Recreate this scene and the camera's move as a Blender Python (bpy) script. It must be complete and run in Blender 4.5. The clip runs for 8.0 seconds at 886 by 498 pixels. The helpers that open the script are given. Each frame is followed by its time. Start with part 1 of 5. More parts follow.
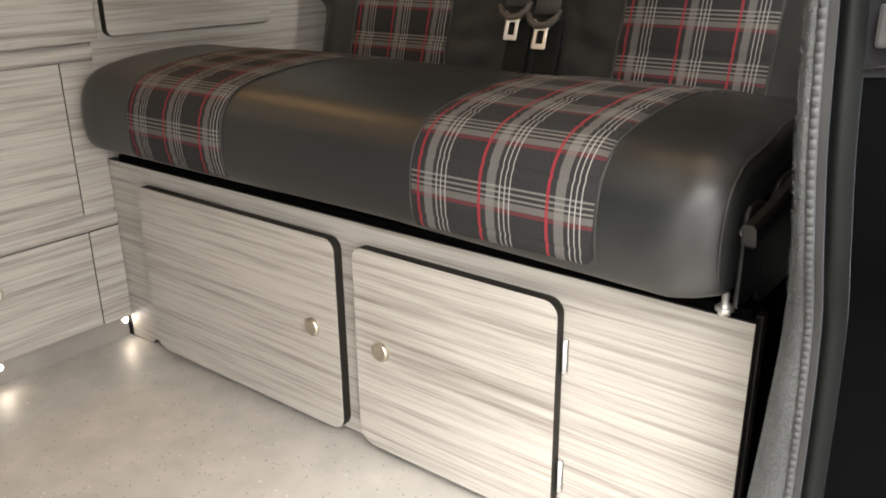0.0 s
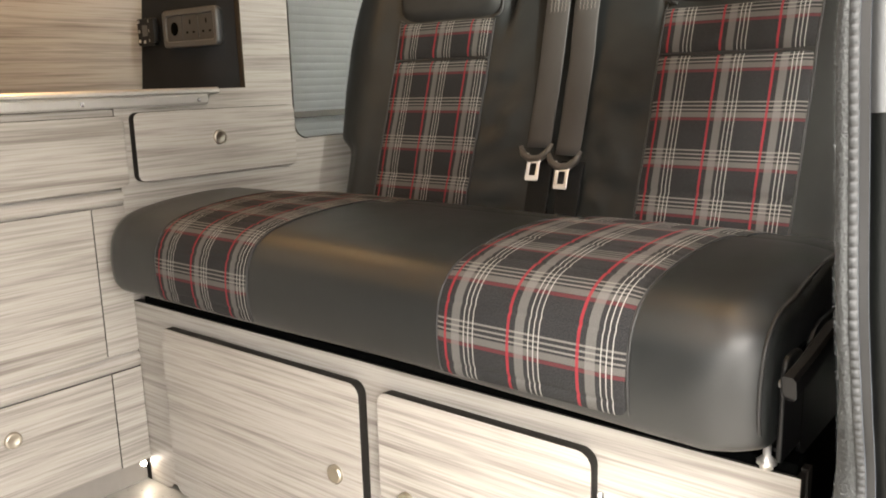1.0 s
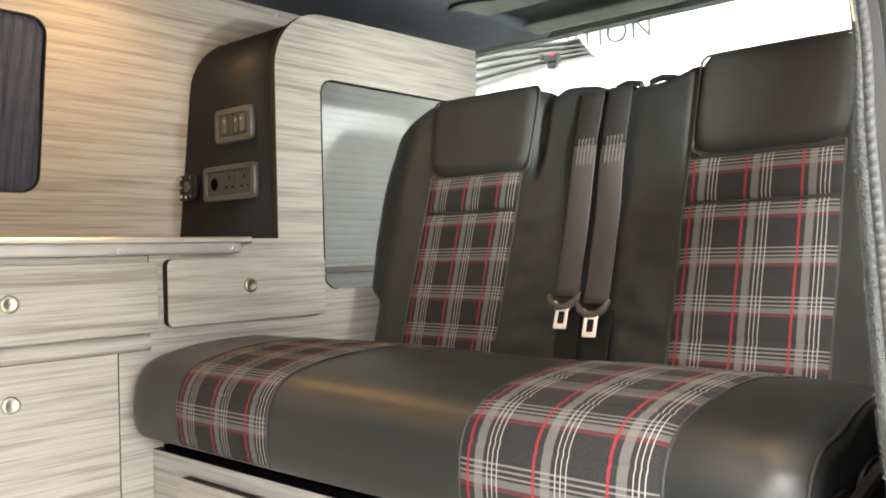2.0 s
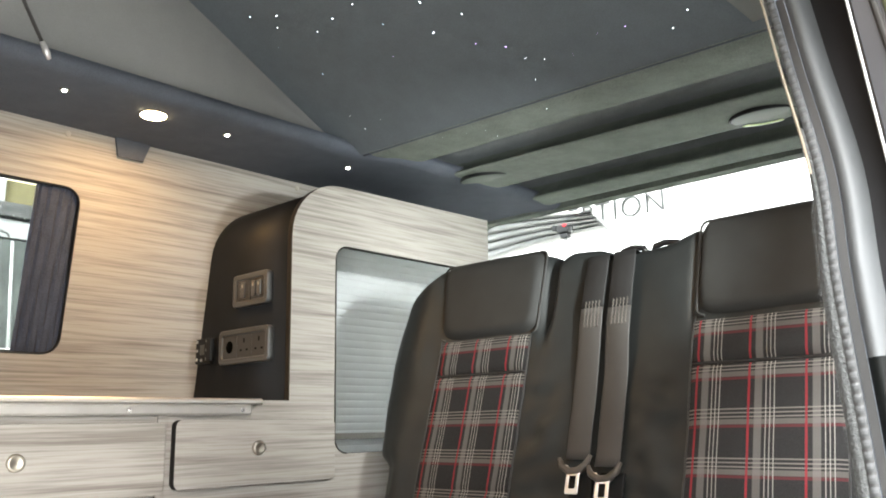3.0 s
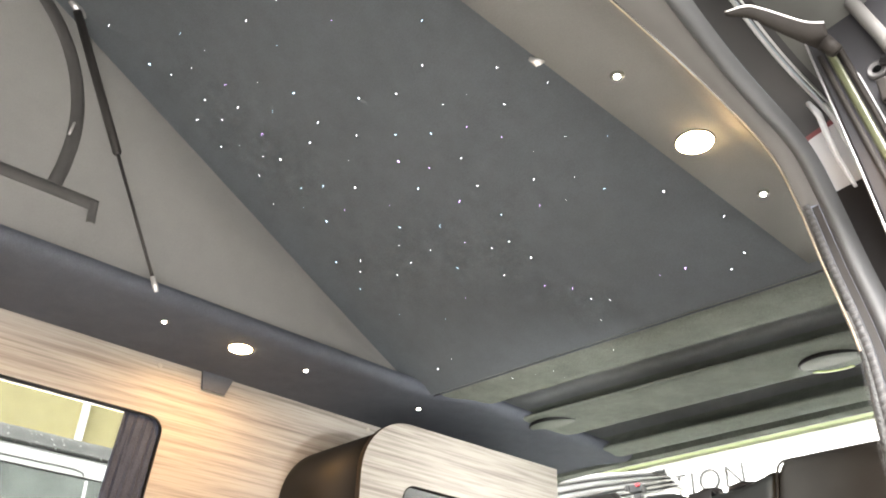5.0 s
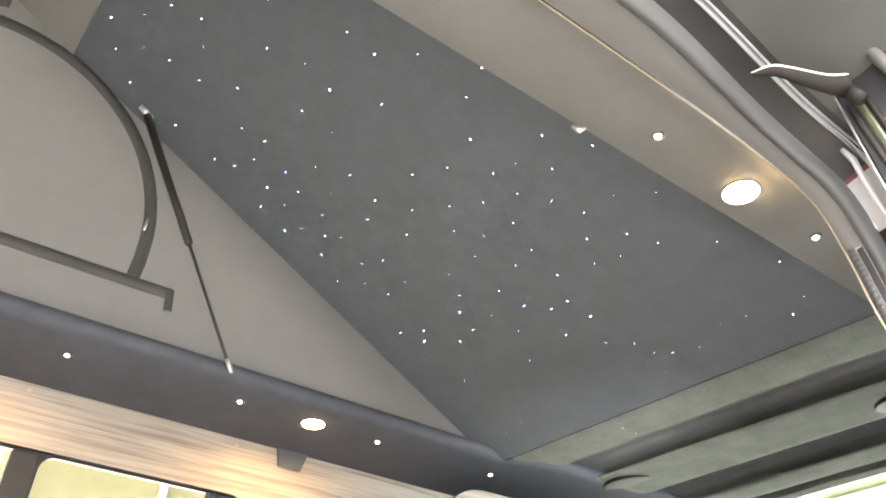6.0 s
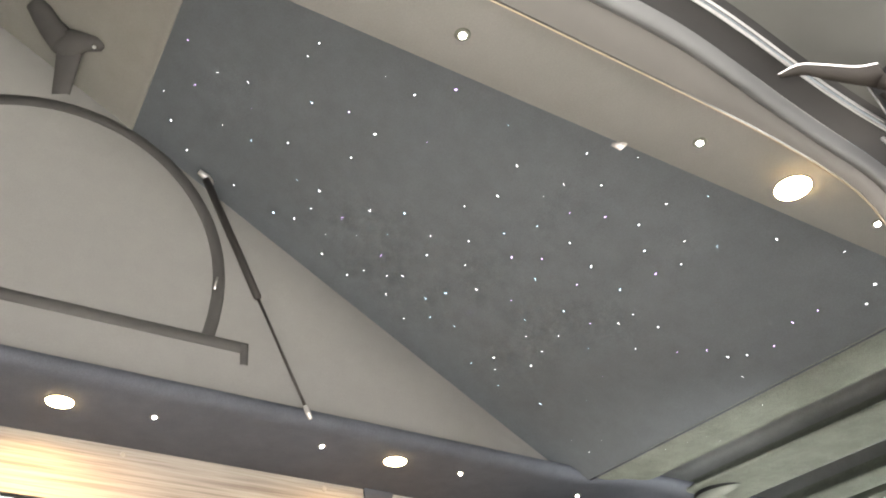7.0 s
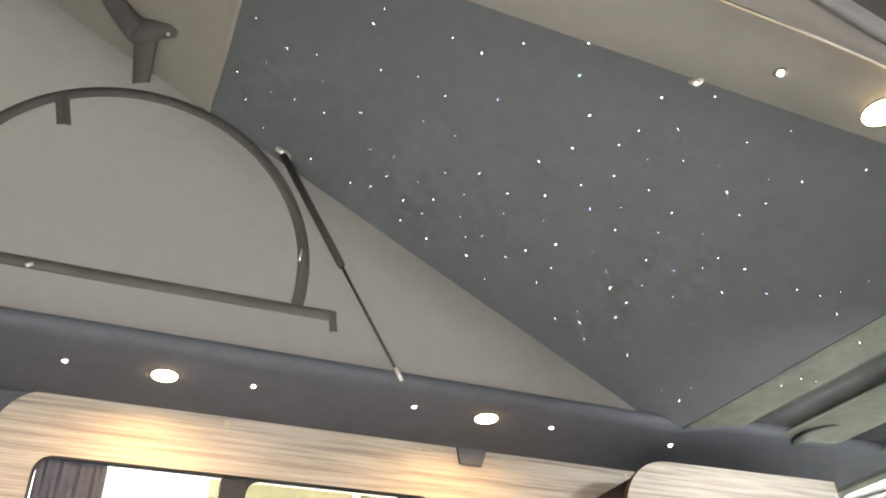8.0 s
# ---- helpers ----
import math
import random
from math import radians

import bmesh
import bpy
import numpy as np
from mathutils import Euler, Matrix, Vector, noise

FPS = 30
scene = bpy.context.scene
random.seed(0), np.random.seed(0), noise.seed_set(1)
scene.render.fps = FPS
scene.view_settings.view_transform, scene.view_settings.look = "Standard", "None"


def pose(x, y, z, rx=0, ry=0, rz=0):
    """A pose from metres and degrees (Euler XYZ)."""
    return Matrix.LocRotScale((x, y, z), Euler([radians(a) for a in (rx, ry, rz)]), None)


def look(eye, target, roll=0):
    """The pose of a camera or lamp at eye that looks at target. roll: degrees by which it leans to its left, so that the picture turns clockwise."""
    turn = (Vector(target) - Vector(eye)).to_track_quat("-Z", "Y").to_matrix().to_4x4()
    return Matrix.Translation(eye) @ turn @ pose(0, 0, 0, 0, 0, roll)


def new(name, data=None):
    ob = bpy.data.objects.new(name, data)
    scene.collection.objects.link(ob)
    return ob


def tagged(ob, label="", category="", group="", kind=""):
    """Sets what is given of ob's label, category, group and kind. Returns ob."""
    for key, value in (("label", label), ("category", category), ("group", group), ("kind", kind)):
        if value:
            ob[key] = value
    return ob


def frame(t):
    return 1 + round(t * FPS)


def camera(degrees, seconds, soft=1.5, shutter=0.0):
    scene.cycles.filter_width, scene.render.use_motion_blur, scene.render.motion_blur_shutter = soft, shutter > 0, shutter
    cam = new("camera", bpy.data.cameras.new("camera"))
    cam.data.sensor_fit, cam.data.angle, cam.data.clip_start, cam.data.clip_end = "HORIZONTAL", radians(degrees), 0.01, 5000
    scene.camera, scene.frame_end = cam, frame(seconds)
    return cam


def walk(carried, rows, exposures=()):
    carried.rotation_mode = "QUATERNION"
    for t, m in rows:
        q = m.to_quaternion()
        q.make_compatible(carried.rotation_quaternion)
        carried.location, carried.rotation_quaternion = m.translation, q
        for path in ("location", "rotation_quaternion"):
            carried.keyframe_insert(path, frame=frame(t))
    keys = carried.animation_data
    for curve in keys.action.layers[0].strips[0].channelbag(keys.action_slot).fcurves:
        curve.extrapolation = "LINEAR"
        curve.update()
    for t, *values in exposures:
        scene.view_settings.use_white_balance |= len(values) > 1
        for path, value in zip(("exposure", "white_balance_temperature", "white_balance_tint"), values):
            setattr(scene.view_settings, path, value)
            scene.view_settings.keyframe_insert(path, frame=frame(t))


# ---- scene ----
cam = camera(56.4, 8.0, 1.9)
PATH = [
    (0, (1.327, -0.744, 0.685), (0.167, 0.73, -0.008), -0.7),
    (0.5, (1.317, -0.741, 0.7), (0.122, 0.76, 0.135), -1.2),
    (1, (1.312, -0.738, 0.708), (0.069, 0.775, 0.302), -1.6),
    (1.5, (1.309, -0.732, 0.696), (0.017, 0.781, 0.487), -1.8),
    (1.7, (1.312, -0.727, 0.677), (0.003, 0.78, 0.556), -1.5),
    (2.8, (1.33, -0.726, 0.659), (0.003, 0.734, 0.987), -1.4),
    (3, (1.347, -0.728, 0.646), (0.02, 0.709, 1.064), -1.1),
    (3.5, (1.351, -0.726, 0.624), (0.047, 0.66, 1.24), -0.3),
    (4, (1.358, -0.74, 0.6), (0.087, 0.574, 1.411), 1.1),
    (4.5, (1.365, -0.747, 0.571), (0.103, 0.484, 1.516), 1.8),
    (5, (1.366, -0.752, 0.562), (0.089, 0.4, 1.582), 2.1),
    (5.2, (1.372, -0.764, 0.556), (0.091, 0.355, 1.608), 2.2),
    (6.5, (1.407, -0.779, 0.535), (0.083, 0.132, 1.725), -1.0),
    (7, (1.421, -0.78, 0.532), (0.062, 0.056, 1.737), -2.4),
    (7.5, (1.426, -0.789, 0.521), (0.021, -0.023, 1.721), -3.0),
    (8, (1.414, -0.791, 0.509), (-0.065, -0.093, 1.66), -2.5),
]
EXPOSURES = [(0.0, 2.40, 6900, 11), (1.0, 2.95, 7150, 12), (1.5, 3.12, 7050, 11), (3.0, 3.30, 6500, 9), (4.5, 3.56, 6850, 15), (6.5, 3.90, 7000, 15), (7.4, 3.90, 7100, 15), (8.0, 3.70, 7050, 14)]
walk(cam, [(t, look(eye, target, roll)) for t, eye, target, roll in PATH], EXPOSURES)

# ---------------------------------------------------------------- world and large lights
world = bpy.data.worlds.new("overcast_sky")
scene.world = world
world.use_nodes = True
wn, wl = world.node_tree.nodes, world.node_tree.links
sky = wn.new("ShaderNodeTexSky")
sky.sky_type, sky.sun_disc = "NISHITA", False
sky.sun_elevation, sky.sun_rotation = radians(59), radians(148)
sky.air_density, sky.dust_density, sky.ozone_density = 1.0, 5.0, 1.0
cloud = wn.new("ShaderNodeHueSaturation")      # thin cloud takes most of the blue
cloud.inputs["Saturation"].default_value = 0.1
wl.new(sky.outputs[0], cloud.inputs["Color"])
wl.new(cloud.outputs[0], wn["Background"].inputs[0])
wn["Background"].inputs[1].default_value = 0.24

sun_data = bpy.data.lights.new("sun", "SUN")
sun_data.energy, sun_data.angle, sun_data.color = 0.9, radians(40), (0.93, 0.98, 1.0)
sun = new("sun", sun_data)
sun.matrix_world = look((2.0, -3.2, 6.2), (0, 0, 0))

# sky light through the side window past the bench
side_data = bpy.data.lights.new("side_window_light", "AREA")
side_data.shape, side_data.size, side_data.size_y = "RECTANGLE", 0.08, 0.05
side_data.spread = radians(58)
side_data.energy, side_data.color = 0.22, (0.95, 1.0, 0.98)
side_light = new("side_window_light", side_data)
side_light.matrix_world = look((1.10, 0.28, 0.965), (-0.33, 0.76, 0.91))

CEIL = 1.25            # height of the ceiling lining
WARM = (1.0, 0.57, 0.23)


# ---------------------------------------------------------------- materials
def material(name, color, rough=0.6, metal=0.0, spec=0.5):
    m = bpy.data.materials.new(name)
    m.use_nodes = True
    b = m.node_tree.nodes["Principled BSDF"]
    b.inputs["Base Color"].default_value = (*color, 1)
    b.inputs["Roughness"].default_value = rough
    b.inputs["Metallic"].default_value = metal
    b.inputs["Specular IOR Level"].default_value = spec
    return m


class Tree:
    """Short forms for the nodes of one material."""

    def __init__(self, m):
        self.n, self.l = m.node_tree.nodes, m.node_tree.links
        self.b = self.n["Principled BSDF"]

    def put(self, kind, operation="", blend=""):
        node = self.n.new(kind)
        if operation:
            node.operation = operation
        if blend:
            node.data_type, node.blend_type = "RGBA", blend
        return node

    def feed(self, node, slot, value):
        if isinstance(value, bpy.types.NodeSocket):
            self.l.new(value, node.inputs[slot])
        else:
            node.inputs[slot].default_value = value

    def math(self, op, a, b=0.0, c=0.0):
        node = self.put("ShaderNodeMath", operation=op)
        for i, v in enumerate((a, b, c)):
            self.feed(node, i, v)
        return node.outputs[0]

    def place(self, scale, jitter=False):
        """World place times a scale for each axis, shifted object by object where jitter is set."""
        geo = self.put("ShaderNodeNewGeometry")
        mul = self.put("ShaderNodeVectorMath", operation="MULTIPLY")
        self.l.new(geo.outputs["Position"], mul.inputs[0])
        mul.inputs[1].default_value = scale
        if not jitter:
            return mul.outputs[0]
        info = self.put("ShaderNodeObjectInfo")
        off = self.put("ShaderNodeVectorMath", operation="SCALE")
        off.inputs[0].default_value = (37.0, 53.0, 91.0)
        self.l.new(info.outputs["Random"], off.inputs["Scale"])
        add = self.put("ShaderNodeVectorMath", operation="ADD")
        self.l.new(mul.outputs[0], add.inputs[0])
        self.l.new(off.outputs[0], add.inputs[1])
        return add.outputs[0]

    def noise(self, vector, scale=1.0, detail=3.0, rough=0.5, distort=0.0):
        node = self.put("ShaderNodeTexNoise")
        self.l.new(vector, node.inputs["Vector"])
        for slot, v in (("Scale", scale), ("Detail", detail), ("Roughness", rough), ("Distortion", distort)):
            node.inputs[slot].default_value = v
        return node.outputs["Fac"]

    def ramp(self, fac, stops):
        node = self.put("ShaderNodeValToRGB")
        els = node.color_ramp.elements
        while len(els) < len(stops):
            els.new(0.5)
        for e, (p, c) in zip(els, stops):
            e.position, e.color = p, (*c, 1)
        self.l.new(fac, node.inputs[0])
        return node.outputs[0]

    def mix(self, fac, a, b, kind="MIX"):
        node = self.put("ShaderNodeMix", blend=kind)
        self.feed(node, 0, fac)
        for slot, v in ((6, a), (7, b)):
            self.feed(node, slot, (*v, 1) if isinstance(v, tuple) else v)
        return node.outputs[2]

    def color(self, socket):
        self.l.new(socket, self.b.inputs["Base Color"])

    def rough(self, socket):
        self.l.new(socket, self.b.inputs["Roughness"])

    def bump(self, height, strength=0.3, distance=0.002):
        node = self.put("ShaderNodeBump")
        node.inputs["Strength"].default_value, node.inputs["Distance"].default_value = strength, distance
        self.l.new(height, node.inputs["Height"])
        self.l.new(node.outputs[0], self.b.inputs["Normal"])

    def span(self, fac, lo, hi):
        node = self.put("ShaderNodeMapRange")
        self.l.new(fac, node.inputs[0])
        node.inputs[3].default_value, node.inputs[4].default_value = lo, hi
        return node.outputs[0]


def laminate(name, pale, mid, dark, rough=0.42):
    """Grey driftwood laminate with long level streaks."""
    m = material(name, mid, rough, 0.0, 0.32)
    t = Tree(m)
    wide = t.noise(t.place((1.9, 1.9, 82.0), True), 1.0, 5.0, 0.56, 0.10)
    slow = t.noise(t.place((0.7, 0.7, 22.0), True), 1.0, 2.0, 0.5)
    fine = t.noise(t.place((6.0, 6.0, 380.0), True), 1.0, 3.0, 0.6, 0.05)
    streak = t.noise(t.place((3.6, 3.6, 150.0), True), 1.0, 4.0, 0.6, 0.05)
    base = t.ramp(t.math("MULTIPLY_ADD", slow, 0.14, wide), [(0.40, dark), (0.49, mid), (0.58, pale), (0.70, pale)])
    lines = t.ramp(fine, [(0.36, (0.50, 0.485, 0.465)), (0.46, (0.86, 0.855, 0.85)), (0.58, (1.0, 1.0, 1.0))])
    base = t.mix(0.50, base, t.ramp(streak, [(0.37, (0.52, 0.50, 0.48)), (0.45, (0.84, 0.83, 0.82)), (0.51, (1.0, 1.0, 1.0))]), "MULTIPLY")
    t.color(t.mix(0.48, base, lines, "MULTIPLY"))
    t.rough(t.span(fine, rough - 0.06, rough + 0.12))
    t.bump(fine, 0.12, 0.001)
    return m


def leather(name, color, rough, spec=0.5):
    m = material(name, color, rough, 0.0, spec)
    t = Tree(m)
    p = t.place((1, 1, 1))
    pores = t.noise(p, 900.0, 2.0, 0.6)
    folds = t.noise(p, 14.0, 3.0, 0.55)
    t.color(t.ramp(folds, [(0.3, tuple(c * 0.8 for c in color)), (0.7, tuple(c * 1.2 for c in color))]))
    t.rough(t.span(folds, rough - 0.07, rough + 0.08))
    t.bump(t.math("MULTIPLY_ADD", pores, 0.25, t.math("MULTIPLY", folds, 1.0)), 0.35, 0.0025)
    return m


def carpet(name, color, pile=0.004, rough=0.95, mottle=1.0):
    m = material(name, color, rough, 0, 0.15)
    t = Tree(m)
    p = t.place((1, 1, 1))
    tuft = t.noise(p, 420.0, 3.0, 0.7)
    blot = t.noise(p, 22.0, 3.0, 0.6)
    lo, hi = tuple(c * (1 - 0.38 * mottle) for c in color), tuple(c * (1 + 0.45 * mottle) for c in color)
    t.color(t.mix(0.35, t.ramp(tuft, [(0.32, lo), (0.68, hi)]), t.ramp(blot, [(0.3, lo), (0.7, hi)])))
    t.bump(t.math("ADD", tuft, t.math("MULTIPLY", blot, 0.6 * mottle)), 0.6, pile)
    return m


def plain(name, color, rough, metal=0.0, grain=60.0, change=0.15, relief=0.08, spec=0.5):
    """A smooth surface with slight smears and wear."""
    m = material(name, color, rough, metal, spec)
    t = Tree(m)
    p = t.place((1, 1, 1))
    smear = t.noise(p, 9.0, 4.0, 0.6)
    fine = t.noise(p, grain * 6, 2.0, 0.5)
    t.color(t.ramp(smear, [(0.3, tuple(c * (1 - change) for c in color)), (0.7, tuple(min(1, c * (1 + change)) for c in color))]))
    t.rough(t.span(smear, max(0.03, rough - 0.08), min(1, rough + 0.1)))
    t.bump(fine, relief, 0.001)
    return m


def tartan(name):
    """Woven check: red, grey and triple white threads, from the cloth's own metres."""
    m = material(name, (0.02, 0.02, 0.02), 0.85, 0, 0.2)
    t = Tree(m)
    uv = t.put("ShaderNodeUVMap")
    uv.uv_map = "cloth"
    sep = t.put("ShaderNodeSeparateXYZ")
    t.l.new(uv.outputs[0], sep.inputs[0])
    across, down = 0.0830, 0.0700
    u = t.math("MULTIPLY", t.math("FRACT", t.math("DIVIDE", sep.outputs[0], across)), across)
    v = t.math("MULTIPLY", t.math("FRACT", t.math("DIVIDE", sep.outputs[1], down)), down)

    def bar(c, centre, width):
        return t.math("COMPARE", c, centre, width / 2)

    def threes(c, first, step, width):
        a = t.math("MAXIMUM", bar(c, first, width), bar(c, first + step, width))
        return t.math("MAXIMUM", a, bar(c, first + 2 * step, width))

    weave = t.noise(uv.outputs[0], 900.0, 1.0, 0.5)
    ground = t.ramp(weave, [(0.35, (0.012, 0.012, 0.0125)), (0.65, (0.031, 0.031, 0.032))])
    c = t.mix(t.math("MULTIPLY", bar(v, 0.0235, 0.0075), 0.50), ground, (0.165, 0.158, 0.145))
    c = t.mix(t.math("MULTIPLY", bar(v, 0.0298, 0.0042), 0.55), c, (0.13, 0.022, 0.026))
    c = t.mix(t.math("MULTIPLY", bar(u, 0.0262, 0.0112), 0.55), c, (0.165, 0.160, 0.150))
    c = t.mix(t.math("MULTIPLY", threes(v, 0.0050, 0.0057, 0.0021), 0.5), c, (0.25, 0.24, 0.22))
    c = t.mix(t.math("MULTIPLY", bar(u, 0.0120, 0.0035), 0.85), c, (0.235, 0.024, 0.032))
    c = t.mix(t.math("MULTIPLY", threes(u, 0.0377, 0.0061, 0.0011), 0.75), c, (0.41, 0.40, 0.375))
    t.color(t.mix(0.25, c, t.ramp(weave, [(0.3, (0.4, 0.4, 0.4)), (0.7, (1, 1, 1))]), "MULTIPLY"))
    t.bump(weave, 0.4, 0.0015)
    return m


def glow(name, color, strength):
    m = material(name, color, 0.4)
    b = m.node_tree.nodes["Principled BSDF"]
    b.inputs["Emission Color"].default_value = (*color, 1)
    b.inputs["Emission Strength"].default_value = strength
    return m


def glass(name, tint):
    m = material(name, tint, 0.02)
    b = m.node_tree.nodes["Principled BSDF"]
    b.inputs["Transmission Weight"].default_value = 1.0
    b.inputs["IOR"].default_value = 1.1
    return m


def vinyl(name, lo=(0.36, 0.342, 0.312), hi=(0.45, 0.430, 0.392), dots=(0.10, 0.095, 0.09), flecks=(0.72, 0.71, 0.68), scale=135.0, share=0.05):
    """Pale speckled safety floor."""
    m = material(name, (0.5, 0.48, 0.44), 0.45)
    t = Tree(m)
    p = t.place((1, 1, 1))
    blot = t.noise(p, 16.0, 4.0, 0.6)
    base = t.ramp(blot, [(0.3, lo), (0.7, hi)])
    vor = t.put("ShaderNodeTexVoronoi")
    vor.inputs["Scale"].default_value = scale
    t.l.new(p, vor.inputs["Vector"])
    pick = t.put("ShaderNodeSeparateColor")
    t.l.new(vor.outputs["Color"], pick.inputs[0])
    near = t.math("LESS_THAN", vor.outputs["Distance"], 0.20)
    some = t.math("GREATER_THAN", pick.outputs[0], 0.74)
    c = t.mix(t.math("MULTIPLY", t.math("MULTIPLY", near, some), 0.7), base, dots)
    near2 = t.math("LESS_THAN", vor.outputs["Distance"], 0.22)
    some2 = t.math("LESS_THAN", pick.outputs[1], share)
    c = t.mix(t.math("MULTIPLY", t.math("MULTIPLY", near2, some2), 0.6), c, flecks)
    t.color(c)
    t.bump(t.noise(p, 600.0, 2.0), 0.15, 0.001)
    return m


M_WOOD = laminate("grey_laminate", (0.412, 0.388, 0.356), (0.355, 0.332, 0.303), (0.262, 0.242, 0.218))
M_EDGE = plain("black_edging", (0.015, 0.0135, 0.012), 0.6, spec=0.15)
M_LEATHER = leather("black_leather", (0.0082, 0.0096, 0.0096), 0.42, 0.5)
for slot, value in (("Coat Weight", 0.30), ("Coat Roughness", 0.44), ("Coat IOR", 1.6)):
    M_LEATHER.node_tree.nodes["Principled BSDF"].inputs[slot].default_value = value
M_PADLEATHER = leather("soft_leather", (0.0205, 0.0212, 0.0208), 0.64, 0.35)
M_BACKLEATHER = leather("backrest_leather", (0.0155, 0.0175, 0.0178), 0.50, 0.33)
M_TARTAN = tartan("tartan_cloth")
M_STITCH = plain("black_piping", (0.02, 0.02, 0.02), 0.55)
M_FLOOR = vinyl("speckled_vinyl")
# haze is put into the lining, suede, recess, side, canvas, roof and tape colours
M_LINING = carpet("charcoal_lining", (0.092, 0.103, 0.125), 0.0008, mottle=0.5)
M_STAR = carpet("night_suede", (0.121, 0.139, 0.153), 0.0006, mottle=0.35)
M_REAR = carpet("grey_lining_carpet", (0.172, 0.194, 0.172), 0.003)
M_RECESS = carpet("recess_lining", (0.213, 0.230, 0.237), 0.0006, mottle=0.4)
M_SIDE = carpet("side_lining", (0.179, 0.185, 0.179), 0.0004, mottle=0.2)
M_CANVAS = carpet("grey_canvas", (0.139, 0.140, 0.138), 0.0002, mottle=0.22)
ct = Tree(M_CANVAS)
through_cloth = ct.put("ShaderNodeBsdfTranslucent")
through_cloth.inputs["Color"].default_value = (0.42, 0.42, 0.385, 1)
blend = ct.put("ShaderNodeMixShader")
blend.inputs[0].default_value = 0.07
ct.l.new(ct.b.outputs[0], blend.inputs[1])
ct.l.new(through_cloth.outputs[0], blend.inputs[2])
ct.l.new(blend.outputs[0], ct.n["Material Output"].inputs[0])
M_ROOFGREY = carpet("grey_roof_lining", (0.263, 0.263, 0.246), 0.0002, mottle=0.25)
M_CANVASTRIM = plain("canvas_tape", (0.085, 0.085, 0.085), 0.8)
M_CARPETEDGE = carpet("carpet_edge", (0.060, 0.063, 0.063), 0.005)
M_GOLD = plain("lining_piping", (0.15, 0.125, 0.09), 0.8)
M_VENT = plain("vent_plastic", (0.085, 0.095, 0.080), 0.3)
M_VENTDISH = plain("vent_dish", (0.115, 0.135, 0.115), 0.6, spec=0.3)
M_RUBBER = plain("seal_rubber", (0.043, 0.045, 0.046), 0.65, spec=0.25)
M_DARKRUBBER = plain("dark_rubber", (0.014, 0.014, 0.014), 0.6)
# olive is the greenery mirrored in the door paint, given as base colour
M_LEAFGLOSS = plain("leaf_reflection_olive", (0.045, 0.050, 0.027), 0.35, 0.0, change=0.15, relief=0.02)
# pale and dark tone of one jamb paint; light and shade are in the colour
M_JAMBLIT = plain("jamb_paint_lit", (0.070, 0.074, 0.077), 0.6, spec=0.3, change=0.08, relief=0.02)
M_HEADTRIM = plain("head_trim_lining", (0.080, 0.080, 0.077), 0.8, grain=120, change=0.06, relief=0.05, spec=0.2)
M_JAMBSHADE = plain("jamb_paint_shaded", (0.0035, 0.0042, 0.0040), 0.55, spec=0.12, change=0.08, relief=0.02)
M_GUTTERPAINT = plain("gutter_paint", (0.050, 0.053, 0.050), 0.5, change=0.12, relief=0.03, spec=0.3)
M_DOORSTEEL = plain("door_post_paint", (0.017, 0.0175, 0.020), 0.4, change=0.12, relief=0.03)
M_PLATE = plain("pillar_plastic", (0.010, 0.010, 0.011), 0.45, change=0.2, relief=0.03, spec=0.10)
M_WHITEPAINT = plain("white_body_paint", (0.34, 0.35, 0.36), 0.45, change=0.05, relief=0.02)
M_BRIGHT = plain("polished_rail", (0.30, 0.31, 0.31), 0.3, 0.3, change=0.06)
# lightened: some of the haze over dark parts is put into this black
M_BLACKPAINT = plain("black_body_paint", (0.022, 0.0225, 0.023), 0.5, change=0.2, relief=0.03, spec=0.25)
M_STEEL = plain("black_steel", (0.014, 0.014, 0.015), 0.38, 0.2)
M_LEVER = plain("black_lever_steel", (0.0055, 0.0055, 0.006), 0.36, spec=0.35)
# grey for a black strut: the haze over it is put into the colour
M_STRUT = plain("strut_paint", (0.045, 0.043, 0.042), 0.5, change=0.1, relief=0.02, spec=0.3)
M_CHROME = plain("bright_metal", (0.78, 0.78, 0.78), 0.25, 0.6, change=0.08)
M_NICKEL = plain("satin_nickel", (0.58, 0.54, 0.46), 0.36, 1.0, change=0.08)
M_ALU = plain("brushed_aluminium", (0.66, 0.64, 0.61), 0.42, 0.75, change=0.08)
M_PANEL = plain("charcoal_board", (0.0080, 0.0090, 0.0104), 0.55, change=0.35, spec=0.22)
M_SOCKET = plain("anthracite_plastic", (0.060, 0.061, 0.062), 0.34)
M_SOCKETIN = plain("grey_plastic", (0.036, 0.036, 0.036), 0.45)
# near-black carrying the shade of gaps and holes; also on the bench-end skirt
M_SHADEBLACK = plain("shade_black", (0.0010, 0.0012, 0.0012), 0.8, spec=0.02)
M_WEBBING = plain("seat_belt_webbing", (0.042, 0.040, 0.038), 0.6, grain=120, relief=0.3)
M_STITCHPALE = plain("pale_stitching", (0.11, 0.10, 0.088), 0.7)
M_STALK = plain("black_strap", (0.007, 0.0075, 0.008), 0.6, spec=0.2)
M_STEEL_WEB = plain("black_webbing", (0.008, 0.008, 0.0085), 0.7, grain=120, relief=0.3)
M_BUCKLE = plain("buckle_plastic", (0.075, 0.066, 0.058), 0.5)
M_BLIND = plain("pale_blind", (0.52, 0.54, 0.55), 0.55, change=0.05)
M_CURTAIN = carpet("black_pleated_blind", (0.056, 0.066, 0.096), 0.001)
M_FRAME = plain("black_window_frame", (0.010, 0.010, 0.010), 0.4)
